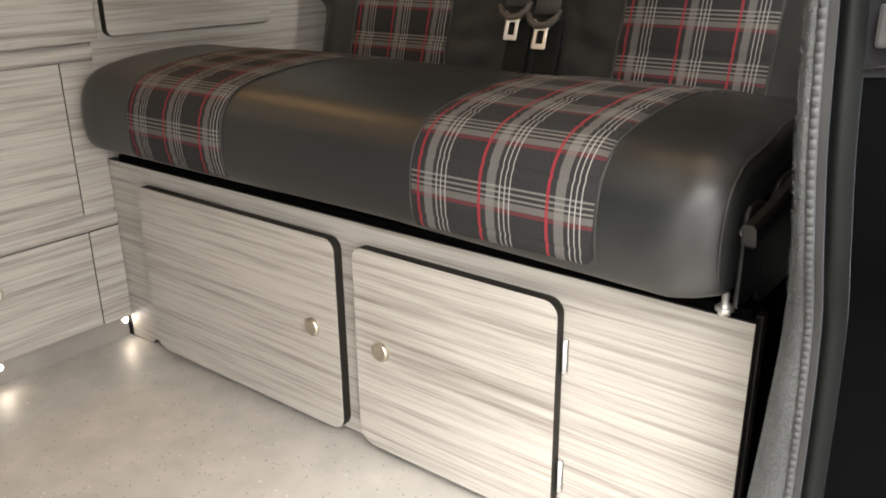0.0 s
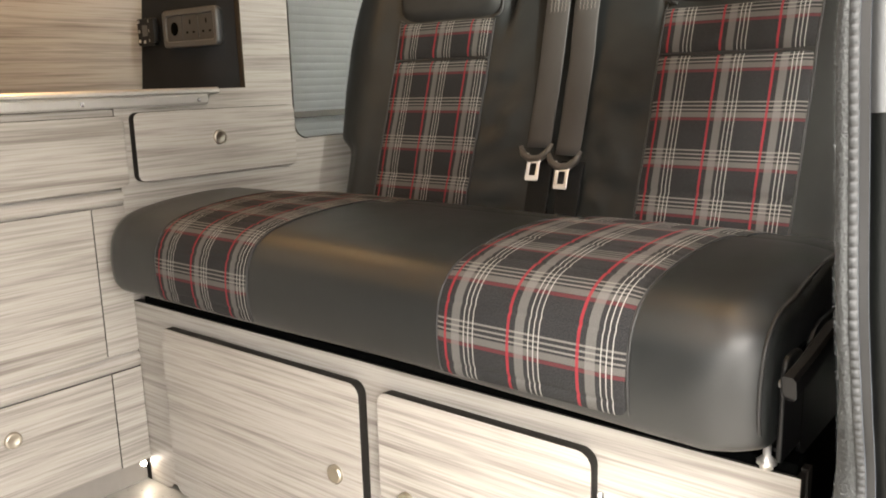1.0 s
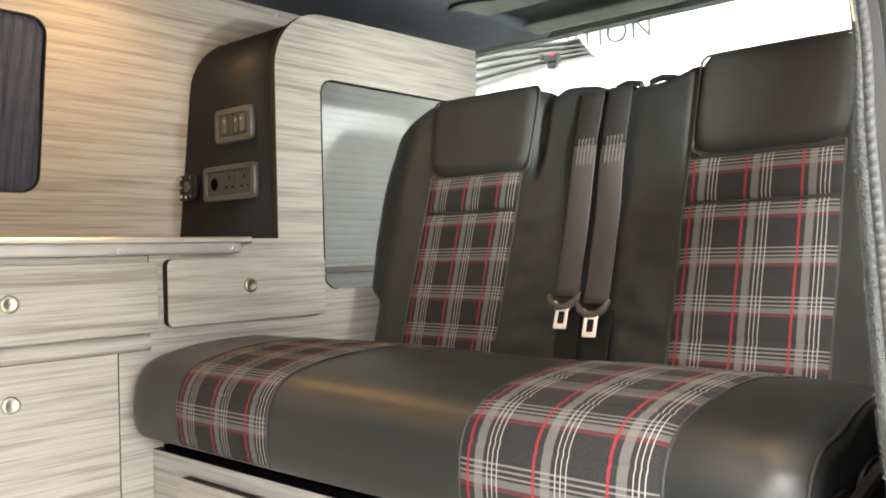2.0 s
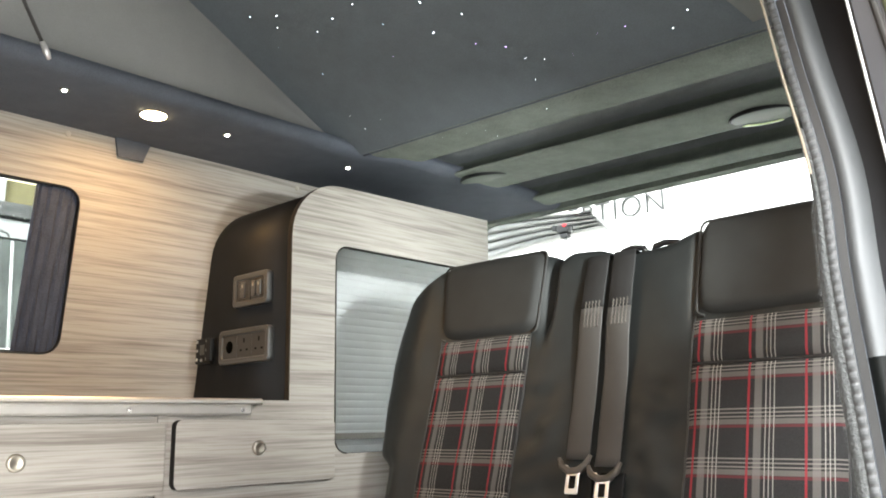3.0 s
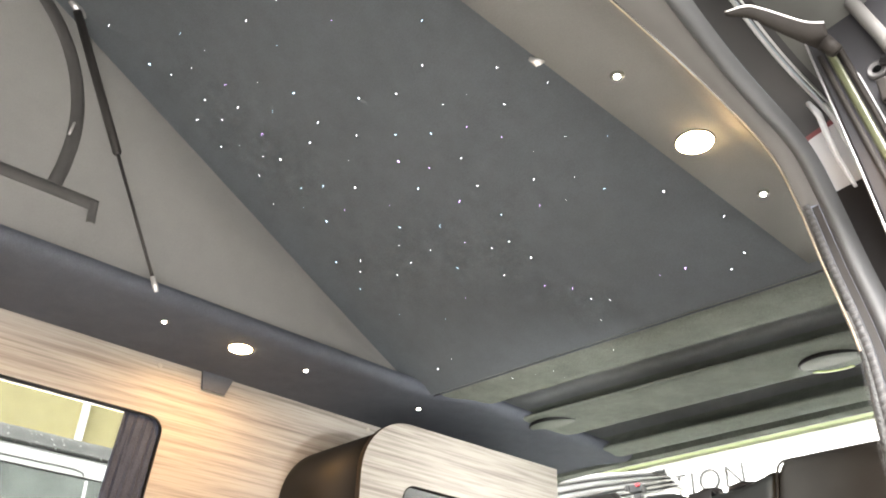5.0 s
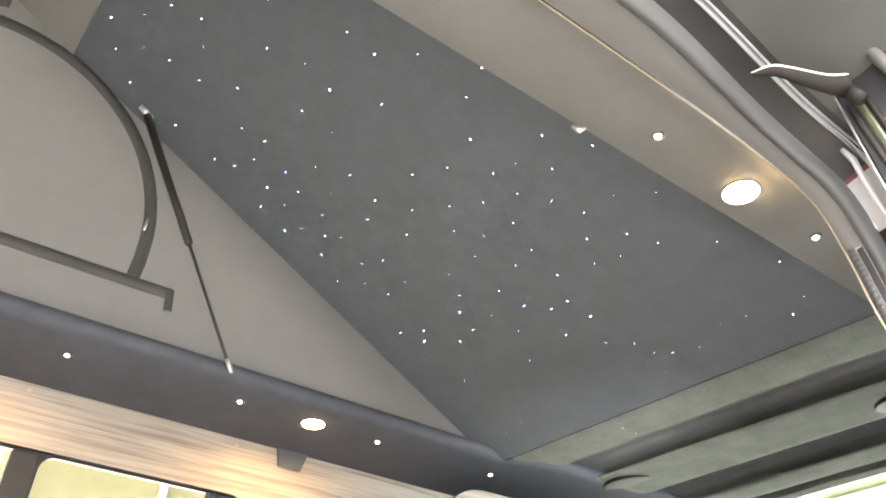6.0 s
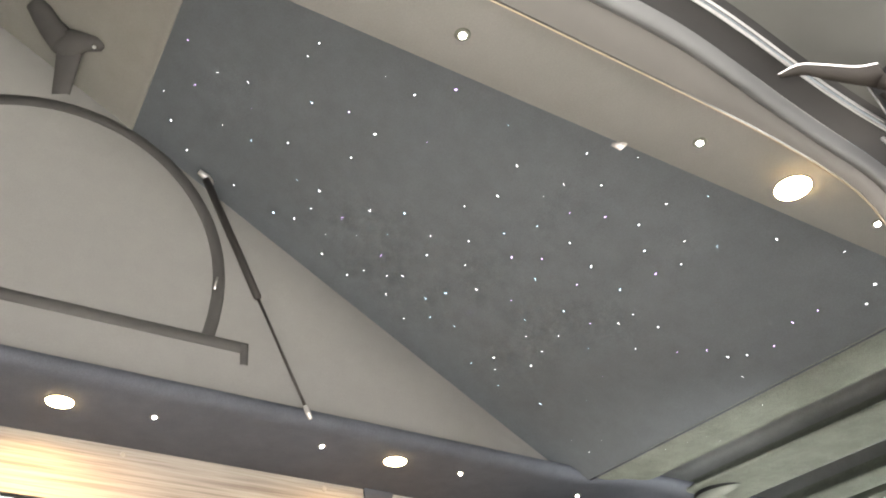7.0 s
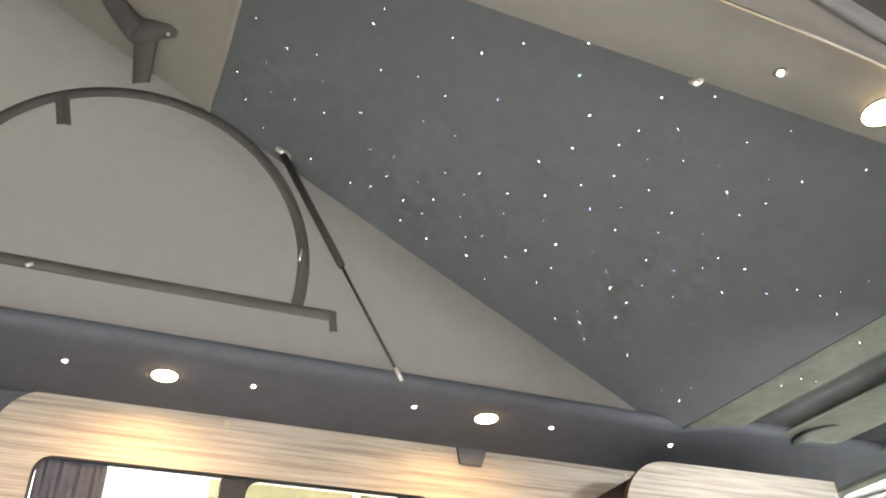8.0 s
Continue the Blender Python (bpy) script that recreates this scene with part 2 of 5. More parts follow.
M_GLASS = glass("tinted_glass", (0.50, 0.53, 0.52))
M_PRIVACY = glass("privacy_glass", (0.145, 0.158, 0.152))
M_SHELL = plain("white_shell", (0.72, 0.72, 0.71), 0.4)
M_SKIRT = plain("grey_skirting", (0.235, 0.216, 0.196), 0.5)
M_CAP = plain("pale_cap", (0.42, 0.39, 0.34), 0.5)
M_RED = plain("red_plastic", (0.5, 0.02, 0.03), 0.4)
M_DARKRED = plain("dark_red_paint", (0.10, 0.012, 0.014), 0.5)
M_DOWN = glow("downlight_glow", (1.0, 0.70, 0.34), 14.0)
M_SPOT = glow("spot_glow", (1.0, 0.93, 0.84), 18.0)
M_STARW = glow("star_white", (0.86, 0.94, 1.0), 7.0)
M_STARV = glow("star_violet", (0.62, 0.42, 1.0), 4.0)
M_STARB = glow("star_blue", (0.45, 0.78, 1.0), 5.0)
M_ASPHALT = carpet("yard_concrete", (0.30, 0.295, 0.28), 0.004, 0.8)
M_WHITEWALL = plain("white_render", (0.80, 0.80, 0.79), 0.7, change=0.04)
M_FASCIA = plain("grey_fascia", (0.17, 0.17, 0.155), 0.6, change=0.12)
M_FASCIAEDGE = plain("green_fascia_edge", (0.07, 0.085, 0.035), 0.6)
M_RIB = plain("grey_white_panels", (0.30, 0.30, 0.30), 0.45)
M_SIGN = plain("grey_sign_letters", (0.035, 0.035, 0.037), 0.5)
M_YELLOW = plain("yellow_cladding", (0.36, 0.32, 0.17), 0.7, change=0.10)
M_WHITECAR = plain("white_car_paint", (0.70, 0.72, 0.72), 0.18, change=0.04, relief=0.01)
# opaque grey; the sky reflected in the glass is put into its colour
M_CARGLASS = plain("grey_car_glass", (0.20, 0.22, 0.21), 0.3, change=0.25, spec=0.2)
M_GUTTER = vinyl("wet_gutter", (0.055, 0.058, 0.056), (0.12, 0.12, 0.118), (0.03, 0.03, 0.03), (0.95, 0.96, 0.96), 55.0, 0.42)
# colour of a green glint on the vent
M_LEAFGLINT = plain("leaf_glint_green", (0.50, 0.66, 0.20), 0.35, change=0.1)
M_LEAF = plain("hedge_leaves", (0.10, 0.15, 0.03), 0.6, change=0.4)


# ---------------------------------------------------------------- mesh helpers
def mesh_from(name, verts, faces, mat, smooth=False):
    me = bpy.data.meshes.new(name)
    me.from_pydata([tuple(v) for v in verts], [], faces)
    me.materials.append(mat)
    if smooth:
        for p in me.polygons:
            p.use_smooth = True
    me.validate()
    me.update()
    return me


def own(name, me, parent=None, label=""):
    """Links a mesh as one object, under a parent where one is given."""
    ob = new(name, me)
    if parent is not None:
        ob.parent = parent
    if label:
        ob["label"] = label
    return ob


def part(name, bm, mat, parent, label="", smooth=False):
    me = bpy.data.meshes.new(name)
    bm.to_mesh(me)
    bm.free()
    me.materials.append(mat)
    if smooth:
        for p in me.polygons:
            p.use_smooth = True
    return own(name, me, parent, label)


def thing(name, label, category, group="", kind=""):
    return tagged(new(name), label, category, group, kind)


def box_bm(x0, x1, y0, y1, z0, z1, bevel=0.0, segments=2):
    bm = bmesh.new()
    bmesh.ops.create_cube(bm, size=1.0)
    m = Matrix.Translation(((x0 + x1) / 2, (y0 + y1) / 2, (z0 + z1) / 2)) @ Matrix.Diagonal((x1 - x0, y1 - y0, z1 - z0, 1))
    bmesh.ops.transform(bm, matrix=m, verts=bm.verts)
    if bevel:
        bmesh.ops.bevel(bm, geom=list(bm.edges), offset=bevel, segments=segments, affect="EDGES", profile=0.5)
    return bm


def block(name, mat, parent, x0, x1, y0, y1, z0, z1, bevel=0.0015, label=""):
    return part(name, box_bm(x0, x1, y0, y1, z0, z1, bevel), mat, parent, label)


def rounded(w0, w1, h0, h1, r, n=6):
    """Outline of a rectangle with rounded corners, anticlockwise."""
    if isinstance(r, (int, float)):
        r = (r, r, r, r)
    pts = []
    for (cx, cy, a0), rr in zip(((w1, h0, -90), (w1, h1, 0), (w0, h1, 90), (w0, h0, 180)), r):
        if rr <= 0:
            pts.append((cx, cy))
            continue
        ox = cx - rr if cx == w1 else cx + rr
        oy = cy - rr if cy == h1 else cy + rr
        for i in range(n + 1):
            a = radians(a0 + 90 * i / n)
            pts.append((ox + rr * math.cos(a), oy + rr * math.sin(a)))
    return pts


def plate_mesh(name, outline, holes, thick, mats, to_world, bevel=0.0):
    """A board cut from a sheet: outline and holes in the sheet's plane; the face is at depth 0, the back at -thick."""
    cu = bpy.data.curves.new(name, "CURVE")
    cu.dimensions, cu.fill_mode = "2D", "BOTH"
    cu.extrude, cu.bevel_depth, cu.bevel_resolution = thick / 2 - bevel, bevel, 1
    cu.offset = -bevel
    for ring in (outline, *holes):
        s = cu.splines.new("POLY")
        s.points.add(len(ring) - 1)
        for p, (a, b) in zip(s.points, ring):
            p.co = (a, b, 0, 1)
        s.use_cyclic_u = True
    tmp = bpy.data.objects.new(name, cu)
    scene.collection.objects.link(tmp)
    me = bpy.data.meshes.new_from_object(tmp.evaluated_get(bpy.context.evaluated_depsgraph_get()))
    bpy.data.objects.remove(tmp)
    bpy.data.curves.remove(cu)
    me.transform(Matrix.Translation((0, 0, -thick / 2)))
    me.materials.clear()
    for m in mats:
        me.materials.append(m)
    if len(mats) > 1:
        for p in me.polygons:
            p.material_index = 0 if abs(p.normal.z) > 0.9 and p.center.z > -thick / 2 else 1
    me.transform(to_world)
    me.name = name
    return me


def basis(origin, right, up):
    """A pose whose local x, y, z are right, up and out of the sheet."""
    r, u = Vector(right).normalized(), Vector(up).normalized()
    n = r.cross(u)
    m = Matrix((r, u, n)).transposed().to_4x4()
    return Matrix.Translation(origin) @ m


FRONT_Y = basis((0, 0, 0), (1, 0, 0), (0, 0, 1))     # sheet facing -y, drawn in (x, z)
FRONT_X = basis((0, 0, 0), (0, 1, 0), (0, 0, 1))     # sheet facing +x, drawn in (y, z)


def smooth_line(points, n):
    """Catmull-Rom line through the points, n steps to a span."""
    p = [Vector(q) for q in points]
    p = [2 * p[0] - p[1], *p, 2 * p[-1] - p[-2]]
    out = []
    for i in range(1, len(p) - 2):
        a, b, c, d = p[i - 1:i + 3]
        for k in range(n):
            t = k / n
            out.append(0.5 * (2 * b + (c - a) * t + (2 * a - 5 * b + 4 * c - d) * t * t + (3 * b - a - 3 * c + d) * t ** 3))
    out.append(p[-2])
    return out


def sheet(rows, closed_u=False):
    """Faces for a grid of points, row by row."""
    verts, faces, w = [v for r in rows for v in r], [], len(rows[0])
    for j in range(len(rows) - 1):
        for i in range(w if closed_u else w - 1):
            k = (i + 1) % w
            faces.append((j * w + i, j * w + k, (j + 1) * w + k, (j + 1) * w + i))
    return verts, faces


def tube(path, radius, sides=8, caps=True):
    """A round bar along a line of points; radius may be a list."""
    path = [Vector(p) for p in path]
    rr = radius if isinstance(radius, (list, tuple)) else [radius] * len(path)
    rows, side = [], None
    for i, p in enumerate(path):
        t = (path[min(i + 1, len(path) - 1)] - path[max(i - 1, 0)]).normalized()
        if side is None:
            side = t.orthogonal().normalized()
        side = (side - t * side.dot(t)).normalized()
        up = t.cross(side)
        rows.append([p + rr[i] * (math.cos(2 * math.pi * k / sides) * side + math.sin(2 * math.pi * k / sides) * up) for k in range(sides)])
    verts, faces = sheet(rows, True)
    if caps:
        faces.append(tuple(reversed(range(sides))))
        faces.append(tuple(range(len(verts) - sides, len(verts))))
    return verts, faces


def bar(name, path, radius, mat, parent, sides=8, label=""):
    v, f = tube(path, radius, sides)
    return own(name, mesh_from(name, v, f, mat, True), parent, label)


def lathe_mesh(name, profile, mat, to_world, steps=24):
    """A turned piece: profile of (radius, height) about the local z axis."""
    rows = [[to_world @ Vector((r * math.cos(2 * math.pi * k / steps), r * math.sin(2 * math.pi * k / steps), h)) for k in range(steps)] for r, h in profile]
    v, f = sheet(rows, True)
    return mesh_from(name, v, f, mat, True)


# ---------------------------------------------------------------- the van's shell
def structure(name, me, label, category):
    return tagged(new(name, me), label, category, kind="structure")


def wall_x(z):
    """Inside face of the leaning side wall behind the kitchen."""
    return -0.374 + 0.165 * (z - 0.72)


WALL_UP = Vector((0.165, 0, 1.0)).normalized()
WALL = basis((wall_x(0), 0, 0), (0, 1, 0), WALL_UP)
WK = math.sqrt(1 + 0.165 ** 2)     # length along the wall for a metre of height

fb = box_bm(-0.45, 1.30, -1.9, 1.20, -0.03, 0.0)
fme = bpy.data.meshes.new("floor")
fb.to_mesh(fme)
fb.free()
fme.materials.append(M_FLOOR)
structure("floor", fme, "pale speckled vinyl floor of a camper van", "floor")

# side wall with a rounded window opening
wall_me = plate_mesh("wall_left", rounded(-0.962, 1.16, 0.0, 1.262 * WK, (0, 0, 0.10, 0)), [rounded(-0.872, -0.030, 0.80 * WK, 1.135 * WK, 0.035)[::-1]],
                     0.014, [M_WOOD], WALL)
wall_left = structure("wall_left", wall_me, "leaning side wall lined with grey streaked wood laminate", "wall")

# outer skin behind it, front and rear ends, other side
skin = plate_mesh("wall_outer", rounded(-2.0, 1.22, -0.1, 1.30 * WK, 0.0), [rounded(-0.90, -0.0, 0.78 * WK, 1.155 * WK, 0.05)[::-1], rounded(0.36, 1.02, 0.66 * WK, 1.10 * WK, 0.05)[::-1]],
                  0.03, [M_SHELL], Matrix.Translation((-0.055, 0, 0)) @ WALL)
structure("wall_outer", skin, "white outer side skin of the van", "wall")
backing = plate_mesh("lining_left", rounded(-1.94, -0.91, 0.02, 1.28 * WK, 0.0), [], 0.012, [M_LINING], Matrix.Translation((-0.020, 0, 0)) @ WALL)
structure("lining_left", backing, "dark lining behind the end of the wood laminate", "wall")
# plain unseen wall, added to close the van towards the cab
fr = box_bm(-0.5, 1.34, -2.0, -1.95, -0.1, 1.9)
fm = bpy.data.meshes.new("wall_front")
fr.to_mesh(fm)
fr.free()
fm.materials.append(M_LINING)
structure("wall_front", fm, "dark lined front end of the living space", "wall")

rear_me = plate_mesh("wall_rear", rounded(-0.48, 1.28, -0.1, 1.30, 0.0), [rounded(-0.27, 1.08, 0.62, 1.244, 0.05)[::-1]], 0.04, [M_REAR], Matrix.Translation((0, 1.17, 0)) @ FRONT_Y)
structure("wall_rear", rear_me, "tailgate surround lined in grey carpet", "wall")
win_rear = tagged(new("window_1"), "clear tailgate window above the bench back", "window", kind="structure")
pane = plate_mesh("pane", rounded(-0.30, 1.11, 0.60, 1.262, 0.06), [], 0.004, [M_GLASS], Matrix.Translation((0, 1.20, 0)) @ FRONT_Y)
pane = own("pane", pane, win_rear)
pane.visible_shadow = False


# ---------------------------------------------------------------- door opening in the near side
def side_x(z):
    zs = (-0.3, 0.5, 0.8, 1.0, 1.13, 1.2, 1.25, 1.4)
    xs = (1.205, 1.195, 1.175, 1.135, 1.09, 1.055, 1.02, 0.95)
    return float(np.interp(z, zs, xs))


EDGE = [(-0.75, -0.035), (-0.45, -0.03), (-0.27, -0.02), (-0.19, 0.04), (-0.155, 0.14), (-0.145, 0.27), (-0.155, 0.41), (-0.185, 0.49), (-0.198, 0.56), (-0.197, 0.65), (-0.195, 0.73), (-0.186, 0.80), (-0.173, 0.88),
        (-0.160, 0.95), (-0.163, 1.0), (-0.185, 1.037), (-0.240, 1.058), (-0.33, 1.066), (-0.50, 1.068), (-0.75, 1.068), (-1.05, 1.066), (-1.36, 1.06)]
edge_line = smooth_line([(side_x(z), y, z) for y, z in EDGE], 14)


def along_edge(a0, b0, a1, b1, steps, bulge=0.0, ribs=0.0, pitch=0.006, widen=0.0, s0=0.0, s1=0.0, keep=None, thin=0.0):
    """A band along the door opening. a: outwards from the van, b: into the opening. bulge: how far it is rounded; ribs: depth of cross ribs."""
    line = edge_line
    if ribs:
        fine, acc = [], 0.0
        for p, q in zip(line[:-1], line[1:]):
            d = (q - p).length
            while acc < d:
                fine.append(p.lerp(q, acc / d))
                acc += pitch / 4
            acc -= d
        line = fine
    rows = []
    for i, p in enumerate(line):
        if keep and not keep(p):
            continue
        head = min(1.0, max(0.0, (-0.172 - p.y) / 0.24)) if p.z > 1.0 else 0.0
        head = head * head * (3 - 2 * head)
        t = (line[min(i + 1, len(line) - 1)] - line[max(i - 1, 0)]).normalized()
        out = Vector((1, 0, 0))
        out = (out - t * out.dot(t)).normalized()
        into = t.cross(out).normalized()
        if into.dot(Vector((0, -0.7, 0.5)) - Vector((0, p.y, p.z))) < 0:
            into = -into
        lift = ribs * (1 - head) if ribs and (i % 4) < 2 else 0.0
        row = []
        for k in range(steps + 1):
            f = k / steps
            b = b0 + (b1 - b0) * f + bulge * math.sin(math.pi * f) + lift * min(1.0, 4 * math.sin(math.pi * f))
            low = (widen * max(0.0, min(1.0, (0.50 - p.z) / 0.32)) - thin * max(0.0, min(1.0, (p.z - 0.72) / 0.12))) * (1 - f)
            row.append(p + out * (a0 + (a1 - a0) * f + head * (s0 + (s1 - s0) * f) - low) + into * (b - 0.3 * low))
        rows.append(row)
    return sheet(rows)


opening = tagged(new("door_1"), "sliding door opening with carpet edge, ribbed seal and painted jamb", "door opening", kind="structure")


def UPPER(p):
    return p.z > 0.60


def UPRIGHT(p):
    return p.z < 0.945


def band(name, mat, *args, label="", **kw):
    v, f = along_edge(*args, **kw)
    me = mesh_from(name, v, f, mat, not kw.get("ribs"))
    if kw.get("ribs"):
        # gaps between the ribs get darker rubber: their shade is put into colour
        me.materials.append(M_DARKRUBBER)
        for p in me.polygons:
            p.material_index = int((p.index // args[4]) % 4 == 2)
    return own(name, me, opening, label)


band("carpet_edge", M_CARPETEDGE, -0.0075, -0.006, 0.0022, 0.001, 8, bulge=0.0035, widen=0.0285, thin=0.0050, keep=lambda p: p.z < 0.84, label="fuzzy grey carpet edge")
band("lining_edge", M_CARPETEDGE, -0.0075, -0.006, -0.0010, 0.001, 8, bulge=0.0035, thin=0.0050, keep=lambda p: p.z > 0.835, label="grey carpet edge")
band("piping", M_GOLD, -0.0018, 0.003, 0.0002, 0.003, 6, bulge=0.0012, keep=lambda p: p.z > 0.80, label="thin ochre fabric edge")
band("door_seal", M_RUBBER, 0.0018, 0.002, 0.0075, 0.002, 6, bulge=0.001, ribs=0.0006, pitch=0.0066, s1=0.020, keep=UPRIGHT, label="ribbed grey rubber door seal")
band("groove", M_DARKRUBBER, 0.0070, -0.002, 0.0125, -0.002, 3, s0=0.020, s1=0.020, keep=UPRIGHT)
band("head_trim", M_HEADTRIM, 0.0005, 0.001, 0.0150, -0.004, 8, bulge=0.002, s1=0.020, keep=lambda p: p.z > 0.938, label="smooth grey lining along the door head")
# one jamb profile: shaded tone low down, sky-lit tone higher up
band("jamb", M_JAMBSHADE, 0.0125, -0.004, 0.0280, -0.008, 10, bulge=0.007, s0=0.020, s1=0.020, keep=lambda p: p.z < 0.682, label="lower door jamb with its shade put into the colour")
band("head_bead", M_JAMBLIT, 0.0125, -0.004, 0.0280, -0.008, 10, bulge=0.0078, s0=0.019, s1=0.021, keep=lambda p: p.z > 0.675, label="upper jamb bead with sky light put into the colour")
band("pillar_plate", M_PLATE, 0.0275, -0.010, 0.0520, -0.012, 6, keep=lambda p: 0.60 < p.z < 0.954, label="black plastic pillar plate")
# flush sheet whose colour stands for the shade of a deep recess
band("door_gap", M_SHADEBLACK, 0.0275, -0.011, 0.170, -0.020, 4, keep=lambda p: p.z < 0.62, label="near-black sheet for the shade in the gap behind the jamb")
band("pillar_patch", M_WHITEPAINT, 0.0275, -0.012, 0.0520, -0.015, 6, s0=0.020, s1=0.017, keep=lambda p: 0.948 < p.z < 1.004 and p.y > -0.19, label="white painted pillar top")
band("paint_line", M_DARKRED, 0.0275, -0.0112, 0.0520, -0.0140, 6, s0=0.020, s1=0.017, keep=lambda p: 0.999 < p.z < 1.007 and p.y > -0.20, label="red line on the paint")
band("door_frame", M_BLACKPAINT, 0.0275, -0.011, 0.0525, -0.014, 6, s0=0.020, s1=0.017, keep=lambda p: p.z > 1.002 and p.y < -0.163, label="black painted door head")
band("rail", M_BRIGHT, 0.0520, -0.010, 0.0550, -0.010, 6, bulge=0.003, s0=0.017, s1=0.017, keep=UPPER, label="bright narrow rail")
band("rail", M_BRIGHT, 0.0575, -0.011, 0.0595, -0.011, 6, bulge=0.003, s0=0.017, s1=0.017, keep=UPPER, label="bright narrow rail")
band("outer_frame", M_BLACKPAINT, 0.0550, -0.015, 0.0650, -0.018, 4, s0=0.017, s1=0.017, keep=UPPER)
band("gutter", M_GUTTERPAINT, 0.0640, -0.016, 0.1600, -0.034, 8, bulge=0.004, s0=0.017, s1=0.017, keep=UPPER, label="dull grey gutter above the door")


bar("bracket_strip", [(1.178, -0.181, 1.025), (1.184, -0.181, 1.009), (1.186, -0.180, 0.988), (1.189, -0.179, 0.964), (1.196, -0.178, 0.934)], [0.0022, 0.003, 0.003, 0.0022, 0.0015], M_WHITEPAINT, opening, 6, "pale bracket strip at the pillar top")
bar("bracket_strip", [(1.190, -0.181, 1.017), (1.195, -0.181, 1.000), (1.198, -0.180, 0.979), (1.204, -0.179, 0.956)], [0.0015, 0.0024, 0.0024, 0.0015], M_WHITEPAINT, opening, 6, "pale bracket strip at the pillar top")


bar("gap_ridge", [(1.211, -0.190, 0.610), (1.226, -0.190, 0.6135), (1.262, -0.192, 0.616)], 0.0011, M_STEEL, opening, 6, "black ridge in the door gap")
part("latch", box_bm(1.2195, 1.245, -0.196, -0.184, 0.624, 0.650, 0.003), M_SOCKETIN, opening, "dark grey door latch")


def carpet_fuzz():
    """Short loose fibres standing off the cut carpet edge of the pillar."""
    rng = random.Random(21)
    v, f = [], []
    low = [p for p in edge_line if -0.02 < p.z < 0.93 and p.y > -0.3]
    for k in range(6500):
        i = rng.randrange(len(low) - 1)
        p = low[i].lerp(low[i + 1], rng.random())
        wide = 0.0065 + 0.0265 * max(0.0, min(1.0, (0.50 - p.z) / 0.32)) - 0.0045 * max(0.0, min(1.0, (p.z - 0.72) / 0.12))
        a = p + Vector((-wide * rng.random() ** 0.6, -0.004 * rng.random(), 0))
        d = Vector((rng.gauss(-0.9, 0.6), rng.gauss(-0.8, 0.6), rng.gauss(0.0, 0.9))).normalized()
        ln = rng.uniform(0.0003, 0.0007)
        w = d.orthogonal().normalized() * rng.uniform(0.0002, 0.0004)
        n = len(v)
        v += [a - w, a + w, a + d * ln]
        f.append((n, n + 1, n + 2))
    return own("carpet_fuzz", mesh_from("carpet_fuzz", v, f, M_CARPETEDGE), opening, "loose grey carpet fibres")


carpet_fuzz()


def cant_rail():
    """Lining that curves from the ceiling down to the head of the door opening."""
    rows = []
    for y in np.linspace(-1.95, 1.18, 60):
        rows.append([Vector((x, y, z)) for x, z in ((0.90, 1.262), (0.903, CEIL), (0.98, CEIL), (1.015, 1.238), (1.045, 1.205), (1.068, 1.16), (1.085, 1.12), (1.098, 1.085), (1.112, 1.070))])
    return sheet(rows)


v, f = cant_rail()
structure("ceiling_side", mesh_from("ceiling_side", v, f, M_SIDE, True), "smooth grey lined ceiling strip over the sliding door", "ceiling")

WIN_Y, WIN_Z = (0.16, 0.40), (0.88, 1.05)      # side window behind the door pillar


def right_wall():
    """Near side wall behind the opening, from the pillar to the tailgate, with a window opening."""
    rows = []
    for p in edge_line[56:200]:
        y0 = p.y
        rows.append([Vector((p.x - 0.003 * max(0.0, min(1.0, (0.80 - p.z) / 0.12)), y0 + 0.004 + 0.006 * max(0.0, min(1.0, (p.z - 0.68) / 0.12)), p.z)), Vector((p.x + 0.004, y0 + 0.03, p.z)), Vector((p.x + 0.01, WIN_Y[0], p.z)), Vector((p.x + 0.01, WIN_Y[1], p.z)), Vector((p.x + 0.01, 1.18, p.z))])
    v, f = sheet(rows)
    keep = []
    for face in f:
        c = sum((Vector(v[k]) for k in face), Vector()) / len(face)
        if not (WIN_Y[0] < c.y < WIN_Y[1] and WIN_Z[0] < c.z < WIN_Z[1]):
            keep.append(face)
    return v, keep


v, f = right_wall()
structure("wall_right", mesh_from("wall_right", v, f, M_LINING, True), "dark lined side wall behind the bench end", "wall")
win_side = tagged(new("window_3"), "side window in the wall past the bench end", "window", kind="structure")
lo, hi = side_x(WIN_Z[0]), side_x(WIN_Z[1])
pane = own("pane", mesh_from("pane", [(lo + 0.02, WIN_Y[0] - 0.02, WIN_Z[0] - 0.02), (lo + 0.02, WIN_Y[1] + 0.02, WIN_Z[0] - 0.02), (hi + 0.02, WIN_Y[1] + 0.02, WIN_Z[1] + 0.02), (hi + 0.02, WIN_Y[0] - 0.02, WIN_Z[1] + 0.02)], [(0, 1, 2, 3)], M_GLASS), win_side)
sol = pane.modifiers.new("thick", "SOLIDIFY")
sol.thickness = 0.004
pane.visible_shadow = False


# unseen block, added to close the side ahead of the opening against light
fr = box_bm(1.08, 1.24, -2.0, -1.34, -0.1, 1.25)
fm = bpy.data.meshes.new("wall_right_front")
fr.to_mesh(fm)
fr.free()
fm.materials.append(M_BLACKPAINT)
structure("wall_right_front", fm, "black painted closing block ahead of the door opening", "wall")


